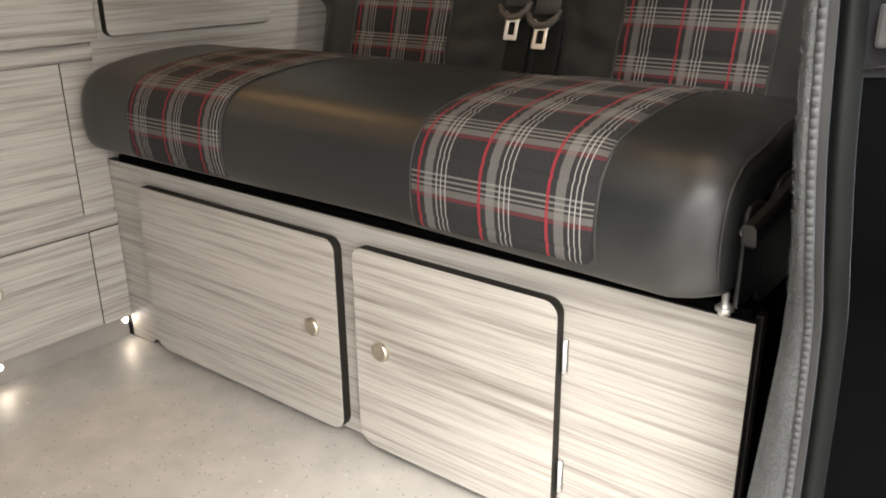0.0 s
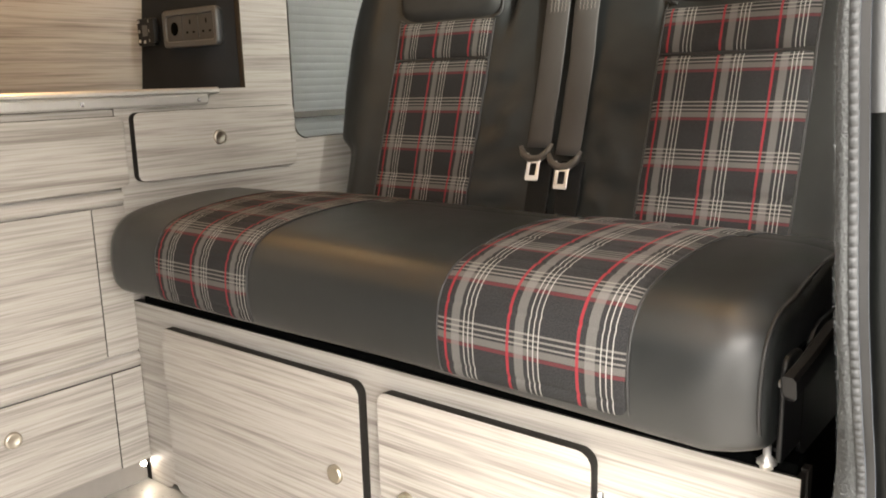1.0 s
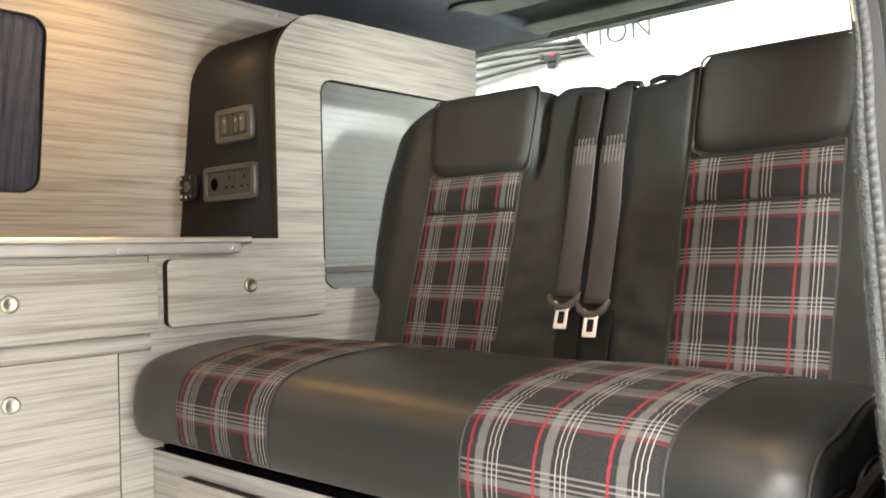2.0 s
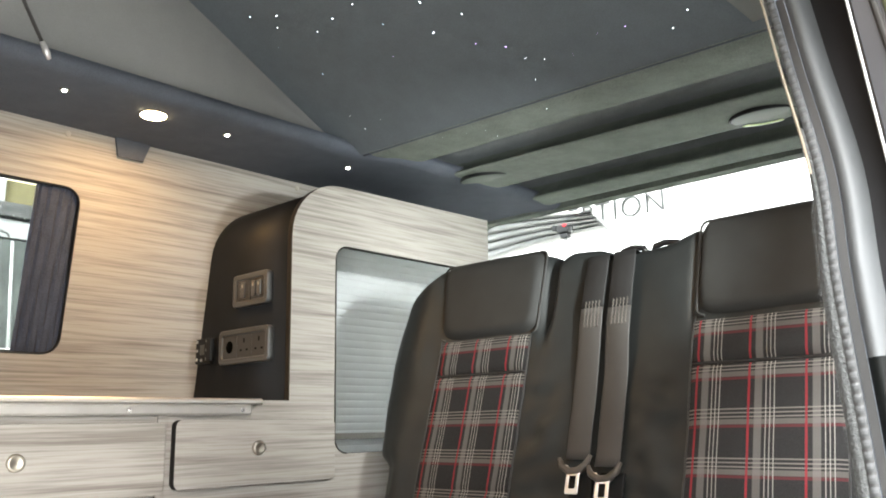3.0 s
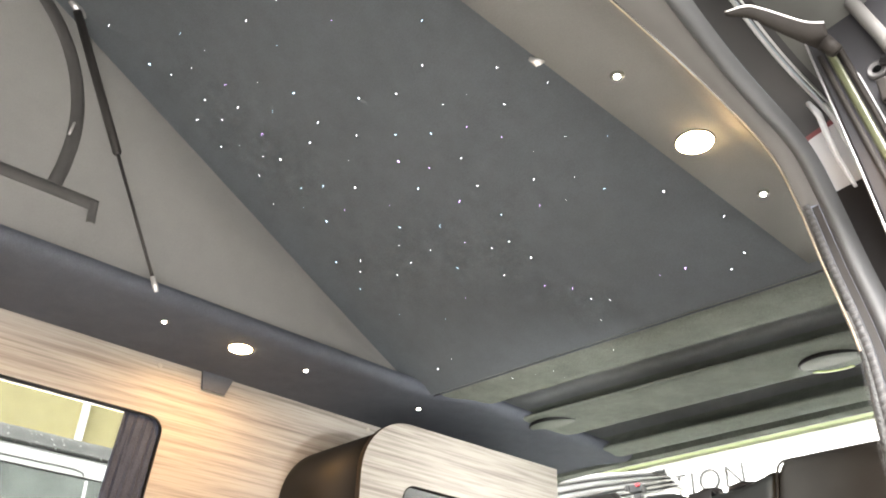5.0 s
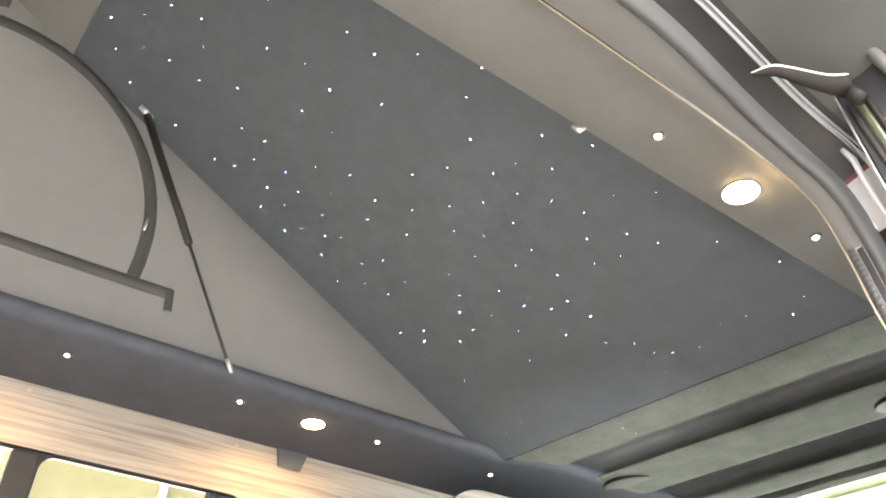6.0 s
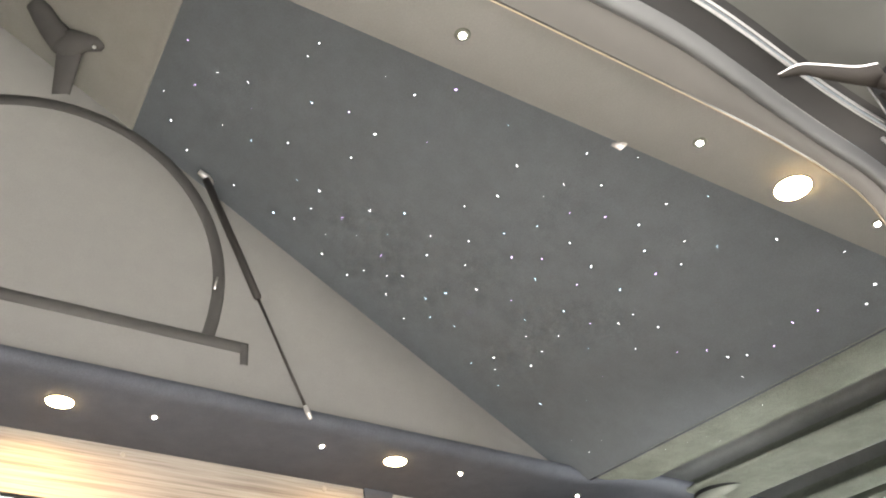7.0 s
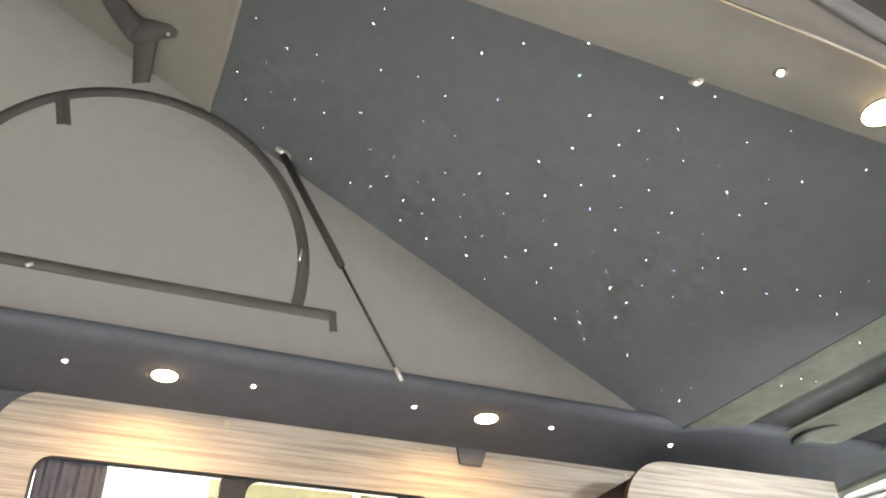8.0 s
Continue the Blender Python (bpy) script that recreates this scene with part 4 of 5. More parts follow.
for y in (-0.008, -0.241, -0.477, -0.712):
    pl = thing("plinth_light", "tiny warm white plinth light, switched on", "plinth light", "plinth lights")
    m = Matrix.Translation((-0.0095, y, 0.033)) @ pose(0, 0, 0, 0, 90, 0)
    own("rim", lathe_mesh("rim", [(0.0062, 0.0), (0.0058, 0.0014), (0.0046, 0.002)], M_CHROME, m, 16), pl)
    own("lens", lathe_mesh("lens", [(0.0048, 0.0016), (0.003, 0.0028), (0.0001, 0.0034)], M_SPOT, m, 12), pl)
    sd = bpy.data.lights.new("plinth_lamp", "SPOT")
    sd.energy, sd.spot_size, sd.spot_blend, sd.shadow_soft_size, sd.color = 0.016, radians(110), 1.0, 0.005, (1.0, 0.84, 0.64)
    so = new("plinth_lamp", sd)
    so.matrix_world = look((-0.003, y - 0.002, 0.033), (0.10, y - 0.016, 0.0))

# worktop with aluminium lipping
top = thing("worktop", "grey laminate worktop with an aluminium front edge", "worktop")
block("board", M_WOOD, top, wall_x(0.71) + 0.006, -0.006, -1.27, 0.268, 0.676, 0.6905, 0.001)
prof = [(0.000, 0.672), (0.012, 0.6725), (0.014, 0.676), (0.0145, 0.688), (0.013, 0.691), (0.017, 0.694), (0.0165, 0.699), (0.012, 0.7025), (-0.004, 0.7025), (-0.006, 0.6905)]
for name, sub, end in (("lipping", prof[4:], 0.207), ("lipping_apron", prof[:6], 0.183)):
    rows = [[Vector((x, y, z)) for x, z in sub] for y in (-1.27, -0.4, end - 0.004)] + [[Vector((x * 0.7, end, z * 0.4 + 0.6 * sum(q[1] for q in sub) / len(sub))) for x, z in sub]]
    v, f = sheet(rows)
    f.append(tuple(range(3 * len(sub), 4 * len(sub))))
    own(name, mesh_from(name, v, f, M_ALU), top, "brushed aluminium lipping")
for y in (-0.93, -0.62, -0.31, -0.06, 0.160):
    own("screw", lathe_mesh("screw", [(0.004, 0.0), (0.0036, 0.0012), (0.0001, 0.0015)], M_CHROME, Matrix.Translation((0.0145, y, 0.681)) @ pose(0, 0, 0, 0, 90, 0), 10), top)


# ---------------------------------------------------------------- box with switches beside the bench
console = thing("control_box", "charcoal control box with curved top, sockets and switches", "control box")
line = [(0.284, 0.692)] + [(0.284, z) for z in (0.80, 0.90, 1.0)] + [(0.284 + (R - 0.006) * (1 - math.cos(radians(a))), 1.157 - (R - 0.006) + (R - 0.006) * math.sin(radians(a))) for a in range(0, 91, 9)] + [(0.60, 1.160), (0.90, 1.166)]
rows = [[Vector((wall_x(z) + 0.005, y, z)), Vector((-0.0165, y, z)), Vector((-0.0165, y + 0.001, z))] for y, z in line]
v, f = sheet(rows)
own("curved_panel", mesh_from("curved_panel", v, f, M_PANEL, True), console)


bar("edging", [(-0.0172, y - 0.0006, z) for y, z in line], 0.0013, M_EDGE, console, 5, "thin black edging")


def plate_y(name, parent, x0, x1, z0, z1, r, face_y, thick, mat, bevel=0.002, label=""):
    me = plate_mesh(name, rounded(x0, x1, z0, z1, r), [], thick, [mat], Matrix.Translation((0, face_y, 0)) @ FRONT_Y, bevel)
    return own(name, me, parent, label)


def frame_y(name, parent, x0, x1, z0, z1, rim, r, face_y, thick, mat):
    me = plate_mesh(name, rounded(x0, x1, z0, z1, r), [rounded(x0 + rim, x1 - rim, z0 + rim, z1 - rim, r * 0.5)[::-1]], thick, [mat], Matrix.Translation((0, face_y, 0)) @ FRONT_Y, 0.0025)
    return own(name, me, parent)


FY = 0.284
sw = thing("switch_panel", "grey plastic panel with a single and a double rocker switch", "switch")
frame_y("surround", sw, -0.200, -0.072, 0.903, 0.974, 0.013, 0.011, FY - 0.016, 0.015, M_SOCKET)
plate_y("back_plate", sw, -0.190, -0.082, 0.913, 0.964, 0.003, FY - 0.008, 0.007, M_SOCKETIN, 0.001)
for x0 in (-0.184, -0.134):
    rk = plate_y("module", sw, x0, x0 + 0.046, 0.9155, 0.9615, 0.004, FY - 0.014, 0.006, M_SOCKETIN, 0.0015)
    for k in ((0.018,) if x0 < -0.15 else (0.007, 0.026)):
        plate_y("rocker", rk, x0 + k, x0 + k + 0.014, 0.922, 0.955, 0.003, FY - 0.019, 0.006, M_SOCKET, 0.0015)
        plate_y("mark", rk, x0 + k + 0.0055, x0 + k + 0.0085, 0.943, 0.950, 0.0005, FY - 0.0194, 0.001, M_CAP, 0.0002)
sk = thing("socket_panel", "grey plastic panel with two mains sockets and a round socket", "socket")
frame_y("surround", sk, -0.248, -0.064, 0.783, 0.857, 0.012, 0.011, FY - 0.016, 0.015, M_SOCKET)
plate_y("back_plate", sk, -0.237, -0.075, 0.790, 0.850, 0.003, FY - 0.009, 0.008, M_SOCKETIN, 0.001)
for i, x0 in enumerate((-0.236, -0.182, -0.128)):
    so = plate_y("module", sk, x0, x0 + 0.0525, 0.791, 0.849, 0.002, FY - 0.0125, 0.004, M_SOCKETIN, 0.001)
    cx = x0 + 0.026
    if i == 0:
        own("round_socket", lathe_mesh("round_socket", [(0.0135, 0.0005), (0.012, 0.0015), (0.0001, 0.0012)], M_SHADEBLACK, Matrix.Translation((cx, FY - 0.0125, 0.820)) @ pose(0, 0, 0, 90, 0, 0)), so)
    else:
        for dx, dz, w, h in ((0, 0.011, 0.0045, 0.009), (-0.011, -0.009, 0.007, 0.004), (0.011, -0.009, 0.007, 0.004)):
            plate_y("pin_hole", so, cx + dx - w / 2, cx + dx + w / 2, 0.820 + dz - h / 2, 0.820 + dz + h / 2, 0.0005, FY - 0.0128, 0.002, M_SHADEBLACK, 0.0002)
usb = thing("usb_socket", "small black twin charging socket with bright contacts", "socket")
plate_y("body", usb, -0.352, -0.292, 0.792, 0.848, 0.004, FY - 0.010, 0.010, M_PANEL, 0.0015)
plate_y("lid", usb, -0.290, -0.272, 0.796, 0.846, 0.003, FY - 0.022, 0.012, M_PANEL, 0.0015)
plate_y("port", usb, -0.332, -0.314, 0.812, 0.834, 0.001, FY - 0.0115, 0.003, M_SOCKET, 0.0005)
for x, z in ((-0.345, 0.842), (-0.306, 0.842), (-0.345, 0.822), (-0.306, 0.822), (-0.345, 0.802), (-0.306, 0.802), (-0.326, 0.800)):
    plate_y("contact", usb, x - 0.003, x + 0.003, z - 0.0032, z + 0.0032, 0.001, FY - 0.0112, 0.002, M_CHROME, 0.0003)

# pleated pale blind over the rear side window
blind = thing("pleated_blind", "pale pleated blind over the rear side window", "blind")
rows = []
z = 0.56
while z < 1.14:
    for dz, dx in ((0.0, 0.0), (0.002, 0.0014), (0.006, 0.0028), (0.011, 0.0034), (0.016, 0.0026), (0.0188, 0.0010)):
        rows.append([Vector((wall_x(z + dz) + 0.022 + 0.55 * dx, y, z + dz)) for y in (0.36, 0.60, 0.84, 1.10)])
    z += 0.0195
v, f = sheet(rows)
own("pleats", mesh_from("pleats", v, f, M_BLIND), blind)
block("bottom_rail", M_SKIRT, blind, wall_x(0.63) + 0.024, wall_x(0.63) + 0.036, 0.37, 1.08, 0.615, 0.632, 0.002)


# ---------------------------------------------------------------- kitchen window
wk = tagged(new("window_2"), "black framed sliding window with bunched black pleated blinds", "window", kind="structure")


def wall_at(y, z, off=0.0):
    n = Vector((1, 0, -0.165)).normalized()
    return Vector((wall_x(z), y, z)) + n * off


def wall_plate(name, parent, y0, y1, z0, z1, r, off, thick, mat, holes=(), bevel=0.001, label=""):
    m = Matrix.Translation(Vector((1, 0, -0.165)).normalized() * off) @ WALL
    hs = [rounded(a, b, c * WK, d * WK, rr)[::-1] for a, b, c, d, rr in holes]
    return own(name, plate_mesh(name, rounded(y0, y1, z0 * WK, z1 * WK, r), hs, thick, [mat], m, bevel), parent, label)


wall_plate("window_frame", wk, -0.890, -0.012, 0.782, 1.153, 0.05, -0.0145, 0.022, M_FRAME, [(-0.868, -0.472, 0.804, 1.132, 0.03), (-0.456, -0.034, 0.804, 1.132, 0.03)])
wall_plate("window_edge", wk, -0.8730, -0.0290, 0.7990, 1.1360, 0.0355, 0.0008, 0.016, M_FRAME, [(-0.8712, -0.0308, 0.8008, 1.1342, 0.034)], 0.0003)
for y0, y1 in ((-0.862, -0.472), (-0.456, -0.04)):
    p = wall_plate("pane", wk, y0 - 0.004, y1 + 0.004, 0.806, 1.129, 0.03, -0.026, 0.004, M_PRIVACY, bevel=0.0)
    p.visible_shadow = False
wall_plate("divider", wk, -0.512, -0.462, 0.806, 1.130, 0.004, -0.010, 0.012, M_FRAME)


def bunched(y0, y1):
    """A stack of upright pleats, pushed to one side."""
    n, rows = 18, []
    rng = random.Random(int(1000 * y1) + 7)
    for j in range(9):
        z = 0.803 + (1.131 - 0.803) * j / 8
        row = []
        for i in range(n + 1):
            f = i / n
            y = y0 + (y1 - y0) * f + 0.002 * math.sin(9 * f + 2 * j / 8)
            row.append(wall_at(y, z, -0.012 + (0.0030 if i % 2 else 0.0) + 0.002 * math.sin(1.7 * i + j)))
        rows.append(row)
    v, f = sheet(rows)
    ob = own("bunched_blind", mesh_from("bunched_blind", v, f, M_CURTAIN), wk, "bunched black pleated blind")
    return ob


bunched(-0.868, -0.735)
bunched(-0.118, -0.0295)


# ---------------------------------------------------------------- bench seat
bench = thing("bench_seat", "black leather bench seat with tartan cloth panels on a laminate base", "bench seat")

# base with cupboard doors
own("base_panel", plate_mesh("base_panel", [(0.002, 0.002), (0.052, 0.002), (0.066, 0.006), (0.072, 0.013), (1.12, 0.013), (1.12, 0.341), (0.002, 0.341)], [], 0.016, [M_WOOD, M_EDGE], FRONT_Y, 0.0006), bench)
# near-black strip put in for the shade below the base panel
block("kick_board", M_SHADEBLACK, bench, 0.004, 1.10, 0.018, 0.026, 0.0005, 0.030, 0.001)
block("corner_edge", M_EDGE, bench, 1.112, 1.122, 0.0165, 0.030, 0.004, 0.344, 0.001)


def cupboard(x0, x1, knob, hinge):
    d = own("cupboard_door", plate_mesh("cupboard_door", rounded(x0, x1, 0.017, 0.314, (0.022, 0.018, 0.018, 0.026)), [], 0.0155, [M_WOOD, M_EDGE], Matrix.Translation((0, -0.0165, 0)) @ FRONT_Y, 0.0008), bench)
    knob_on(d, (knob, -0.0165, 0.173), (0, -1, 0))
    if hinge:
        for z in (0.245, 0.085):
            bar("hinge", [(x1 + 0.005, -0.006, z - 0.022), (x1 + 0.005, -0.006, z + 0.022)], 0.0028, M_CHROME, d, 8)
            block("hinge_leaf", M_GUTTERPAINT, d, x1 + 0.004, x1 + 0.007, -0.004, -0.0005, z - 0.020, z + 0.020, 0.0005)
    return d


cupboard(0.105, 0.567, 0.516, False)
cupboard(0.600, 0.914, 0.648, True)
block("seat_frame", M_STEEL, bench, 0.02, 1.10, 0.02, 0.50, 0.300, 0.356, 0.003)
# rail coloured near-black for the shade in the gap under the cushion
block("frame_rail", M_SHADEBLACK, bench, 0.03, 1.115, 0.004, 0.034, 0.338, 0.352, 0.002)


def cushion(name, outline, x0, x1, r, mat, xs=36, drop=0.0, sag=0.0, soft_end=0.075):
    """A padded body: closed outline in (y, z) drawn along x with rounded ends, the near one over a longer stretch."""
    cy, cz = sum(p[0] for p in outline) / len(outline), sum(p[1] for p in outline) / len(outline)
    stops = [x0, x0 + r * 0.06, x0 + r * 0.2, x0 + r * 0.5] + list(np.linspace(x0 + r, x1 - soft_end, xs)) + [x1 - soft_end * k for k in (0.87, 0.74, 0.62, 0.5, 0.39, 0.29, 0.2, 0.12, 0.06, 0.02, 0.0)]
    rows = []
    for x in stops:
        d = min((x - x0) / r, (x1 - x) / soft_end, 1.0)
        e = r * (1 - math.sqrt(max(0.0, 1 - (1 - d) ** 2)))
        row = []
        for y, z in outline:
            v = Vector((0, y - cy, z - cz))
            soft = 0.0016 * noise.noise(Vector((x * 5, y * 9, z * 9)))
            soft += 0.0036 * max(0.0, (x - 0.98) / 0.11) * noise.noise(Vector((x * 40, y * 14, z * 30)))
            k = max(0.0, 1 - e / max(v.length, 1e-4)) if v.length > 1e-6 else 1.0
            low = sag * max(0.0, min(1.0, (x - 0.70) / 0.35)) * max(0.0, min(1.0, (0.45 - z) / 0.07))
            row.append(Vector((x, cy, cz - low - drop * max(0.0, 1 - (x - x0) / 0.16))) + v * k + v.normalized() * soft)
        rows.append(row)
    v, f = sheet(rows, True)
    w = len(outline)
    f.append(tuple(reversed(range(w))))
    f.append(tuple(range(len(v) - w, len(v))))
    return own(name, mesh_from(name, v, f, mat, True), bench)


front_top = smooth_line([(-0.020, 0.373, 0), (-0.046, 0.377, 0), (-0.0575, 0.396, 0), (-0.0605, 0.435, 0), (-0.052, 0.473, 0), (-0.024, 0.500, 0), (0.03, 0.514, 0), (0.10, 0.521, 0), (0.17, 0.522, 0), (0.207, 0.518, 0), (0.2165, 0.508, 0)], 6)
front_out = [(p[0], p[1]) for p in front_top] + [(0.217, 0.45), (0.217, 0.37), (0.15, 0.366), (0.05, 0.370)]
rear_top = smooth_line([(0.219, 0.40, 0), (0.219, 0.494, 0), (0.2225, 0.506, 0), (0.25, 0.511, 0), (0.31, 0.504, 0), (0.38, 0.488, 0), (0.44, 0.469, 0), (0.47, 0.460, 0)], 6)
rear_out = [(p[0], p[1]) for p in rear_top] + [(0.475, 0.36), (0.35, 0.352), (0.219, 0.352)]
seat_front = cushion("seat_cushion", front_out, 0.031, 1.101, 0.028, M_LEATHER, sag=0.011)
seat_rear = cushion("rear_cushion", rear_out, 0.031, 1.098, 0.024, M_LEATHER, drop=0.008)


def cloth(name, line, x0, x1, parent, u0, v0, lift, groove, normal_of):
    """A quilted cloth panel laid over a padded surface; line runs along it, x across."""
    nx = 18
    acc, lens = 0.0, [0.0]
    for p, q in zip(line[:-1], line[1:]):
        acc += (Vector(q) - Vector(p)).length
        lens.append(acc)
    rows, uvs = [], []
    for j, p in enumerate(line):
        nrm = normal_of(j)
        row = []
        for i in range(nx + 1):
            f = i / nx
            edge = min(f, 1 - f) * (x1 - x0)
            ends = min(lens[j], acc - lens[j])
            h = lift * min(1, edge / 0.006 + 0.02) * min(1, ends / 0.006 + 0.02)
            g = sum(0.0014 * math.exp(-((lens[j] - s) / 0.0026) ** 2) for s in groove)
            row.append(Vector((x0 + (x1 - x0) * f, p[0], p[1])) + nrm * (h - g * min(1, edge / 0.01) + 0.0006))
            uvs.append((u0 + (x1 - x0) * f, v0 + lens[j]))
        rows.append(row)
    v, f = sheet(rows)
    me = mesh_from(name, v, f, M_TARTAN, True)
    layer = me.uv_layers.new(name="cloth")
    for lp in me.loops:
        layer.data[lp.index].uv = uvs[lp.vertex_index]
    return own(name, me, parent, "black, grey, white and red tartan cloth")


def dense(pts, step=0.0035):
    out = [Vector(pts[0])]
    for p, q in zip(pts[:-1], pts[1:]):
        p, q = Vector(p), Vector(q)
        n = max(1, int((q - p).length / step))
        out += [p.lerp(q, (k + 1) / n) for k in range(n)]
    return out


def normals_of(line, sign):
    def get(j):
        a, b = line[max(j - 1, 0)], line[min(j + 1, len(line) - 1)]
        t = (Vector((0, b[0], b[1])) - Vector((0, a[0], a[1]))).normalized()
        return Vector((0, -t.z, t.y)) * sign
    return get


# the line runs from the rear over the top down to the front edge
f_line = [(p[0], p[1], 0) for p in front_top][::-1]
f_line = dense([p for p in f_line if p[1] > 0.381], 0.0015)
r_line = dense([(p[0], p[1], 0) for p in rear_top][::-1])
r_line = [p for p in r_line if p[1] > 0.468]
run, mark = 0.0, 0.0
for p, q in zip(f_line[:-1], f_line[1:]):
    run += (q - p).length
    if q[0] < 0 and not mark and q[1] < 0.434:
        mark = run
for x0, x1 in ((0.184, 0.404), (0.745, 0.974)):
    cloth("tartan_panel", f_line, x0, x1, seat_front, 0.0, 0.2307 - mark % 0.07, 0.0022, tuple(mark + 0.035 + 0.07 * k for k in (-3, -2, -1, 0)), normals_of(f_line, -1))
    cloth("tartan_panel", r_line, x0, x1, seat_rear, 0.0, 0.010, 0.0022, (0.08, 0.16), normals_of(r_line, -1))


def seam(line, x, parent, r=0.0016):
    """Thin piping that follows a padded profile at one place across the seat."""
    nn = normals_of(line, -1)
    pts = [Vector((x, p[0], p[1])) + nn(j) * 0.0005 for j, p in enumerate(line) if j % 6 == 0]
    return bar("piping", pts, r, M_STITCH, parent, 5)


for x in (0.182, 0.406, 0.743, 0.976):
    seam(f_line, x, seat_front)
    seam(r_line, x, seat_rear)

# piping round the near end of the cushion
ccy, ccz = sum(p[0] for p in front_out) / len(front_out), sum(p[1] for p in front_out) / len(front_out)
end_line = []
for p in front_top:
    d = Vector((0, p[0] - ccy, p[1] - ccz))
    end_line.append(Vector((1.094, ccy, ccz)) + d - d.normalized() * 0.0150)
bar("end_piping", end_line, 0.0022, M_STITCH, seat_front, 6)

# end bracket and recline lever
own("end_bracket", plate_mesh("end_bracket", rounded(-0.028, 0.030, 0.364, 0.462, (0.004, 0.026, 0.014, 0.003)), [], 0.005, [M_LEVER], Matrix.Translation((1.1095, 0, 0)) @ FRONT_X, 0.0016), bench, "black steel bracket with rounded head")
own("end_plate", plate_mesh("end_plate", rounded(0.033, 0.47, 0.345, 0.470, (0.004, 0.03, 0.05, 0.004)), [], 0.004, [M_LEVER], Matrix.Translation((1.1085, 0, 0)) @ FRONT_X, 0.0008), bench)
bar("bolt", [(1.1055, -0.030, 0.440), (1.1125, -0.031, 0.440), (1.1126, -0.031, 0.440), (1.116, -0.032, 0.440)], [0.0042, 0.0042, 0.003, 0.003], M_ALU, bench, 6)


def lever_handle():
    """A squared, slightly cranked grip that points back along the seat."""
    line = smooth_line([(1.1170, -0.044, 0.4420), (1.120, -0.012, 0.4500), (1.122, 0.030, 0.4600), (1.123, 0.062, 0.466), (1.124, 0.085, 0.464), (1.1245, 0.120, 0.456)], 5)
    rows = []
    for k, p in enumerate(line):
        t = (line[min(k + 1, len(line) - 1)] - line[max(k - 1, 0)]).normalized()
        up = (Vector((0, 0, 1)) - t * t.z).normalized()
        out = t.cross(up)
        w, h = 0.0064, 0.0112 - 0.0020 * (k / (len(line) - 1))
        rows.append([p + out * (w * a) + up * (h * b) for a, b in ((-0.6, -1), (0.6, -1), (1, -0.7), (1, 0.7), (0.6, 1), (-0.6, 1), (-1, 0.7), (-1, -0.7))])
    v, f = sheet(rows, True)
    f.append(tuple(reversed(range(8))))
    f.append(tuple(range(len(v) - 8, len(v))))
    ob = own("lever", mesh_from("lever", v, f, M_LEVER), bench, "black squared lever handle")
    rim = [p + Vector((0, -0.0008, 0)) for p in rows[0]]
    bar("lever_rim", rim + rim[:1], 0.0005, M_STEEL, ob, 5, "thin dark steel rim at the lever end")
    return ob


lever_handle()
stud = bar("stud", [(1.090, -0.004, 0.345), (1.090, -0.004, 0.356), (1.090, -0.004, 0.357), (1.090, -0.004, 0.368)], [0.0062, 0.0062, 0.0040, 0.0038], M_ALU, bench, 8, "bright threaded stud and nut")
own("washer", lathe_mesh("washer", [(0.009, 0.0), (0.009, 0.003), (0.005, 0.0035)], M_ALU, Matrix.Translation((1.090, -0.004, 0.350)), 14), stud)


own("end_skirt", plate_mesh("end_skirt", rounded(0.020, 0.480, 0.004, 0.455, 0.02), [], 0.003, [M_SHADEBLACK], Matrix.Translation((1.1040, 0, 0)) @ FRONT_X, 0.0), bench, "matt black skirt at the bench end")
# added sheets: the darkness past the bench end is put in as colour
shade_sheets = thing("side_shade", "near-black sheets standing for the shade beyond the bench end", "trim", kind="structure")
block("wall_liner", M_SHADEBLACK, shade_sheets, 1.178, 1.184, -0.02, 1.0, 0.0, 0.56, 0.001)
block("floor_liner", M_SHADEBLACK, shade_sheets, 1.124, 1.1775, 0.03, 1.0, 0.0, 0.006, 0.001)

# backrest: a leaning padded slab, worked in its own plane
B_UP = Vector((0, 0.30, 1.0)).normalized()
B_OUT = Vector((0, -1.0, 0.30)).normalized()
B_0 = Vector((0, 0.43, 0.48))
BX0, BX1 = 0.036, 1.095


def on_back(x, h, d):
    return B_0 + Vector((x, 0, 0)) + B_UP * h + B_OUT * d


def bump1(v, c, w):
    return math.exp(-((v - c) / w) ** 2)


def top_h(x):
    """Upper outline of the backrest."""
    h = 0.502
    h += 0.026 * (1 / (1 + math.exp(-(x - 0.135) / 0.008)) - 1 / (1 + math.exp(-(x - 0.425) / 0.004)))
    h += 0.022 * (1 / (1 + math.exp(-(x - 0.455) / 0.006)) - 1 / (1 + math.exp(-(x - 0.545) / 0.006)))
    h += 0.004 * bump1(x, 0.60, 0.05)
    h += 0.026 / (1 + math.exp(-(x - 0.705) / 0.016))
    if x < BX0 + 0.09:
        h -= 0.12 * (1 - math.sqrt(max(0, 1 - ((BX0 + 0.09 - x) / 0.09) ** 2)))
    return h


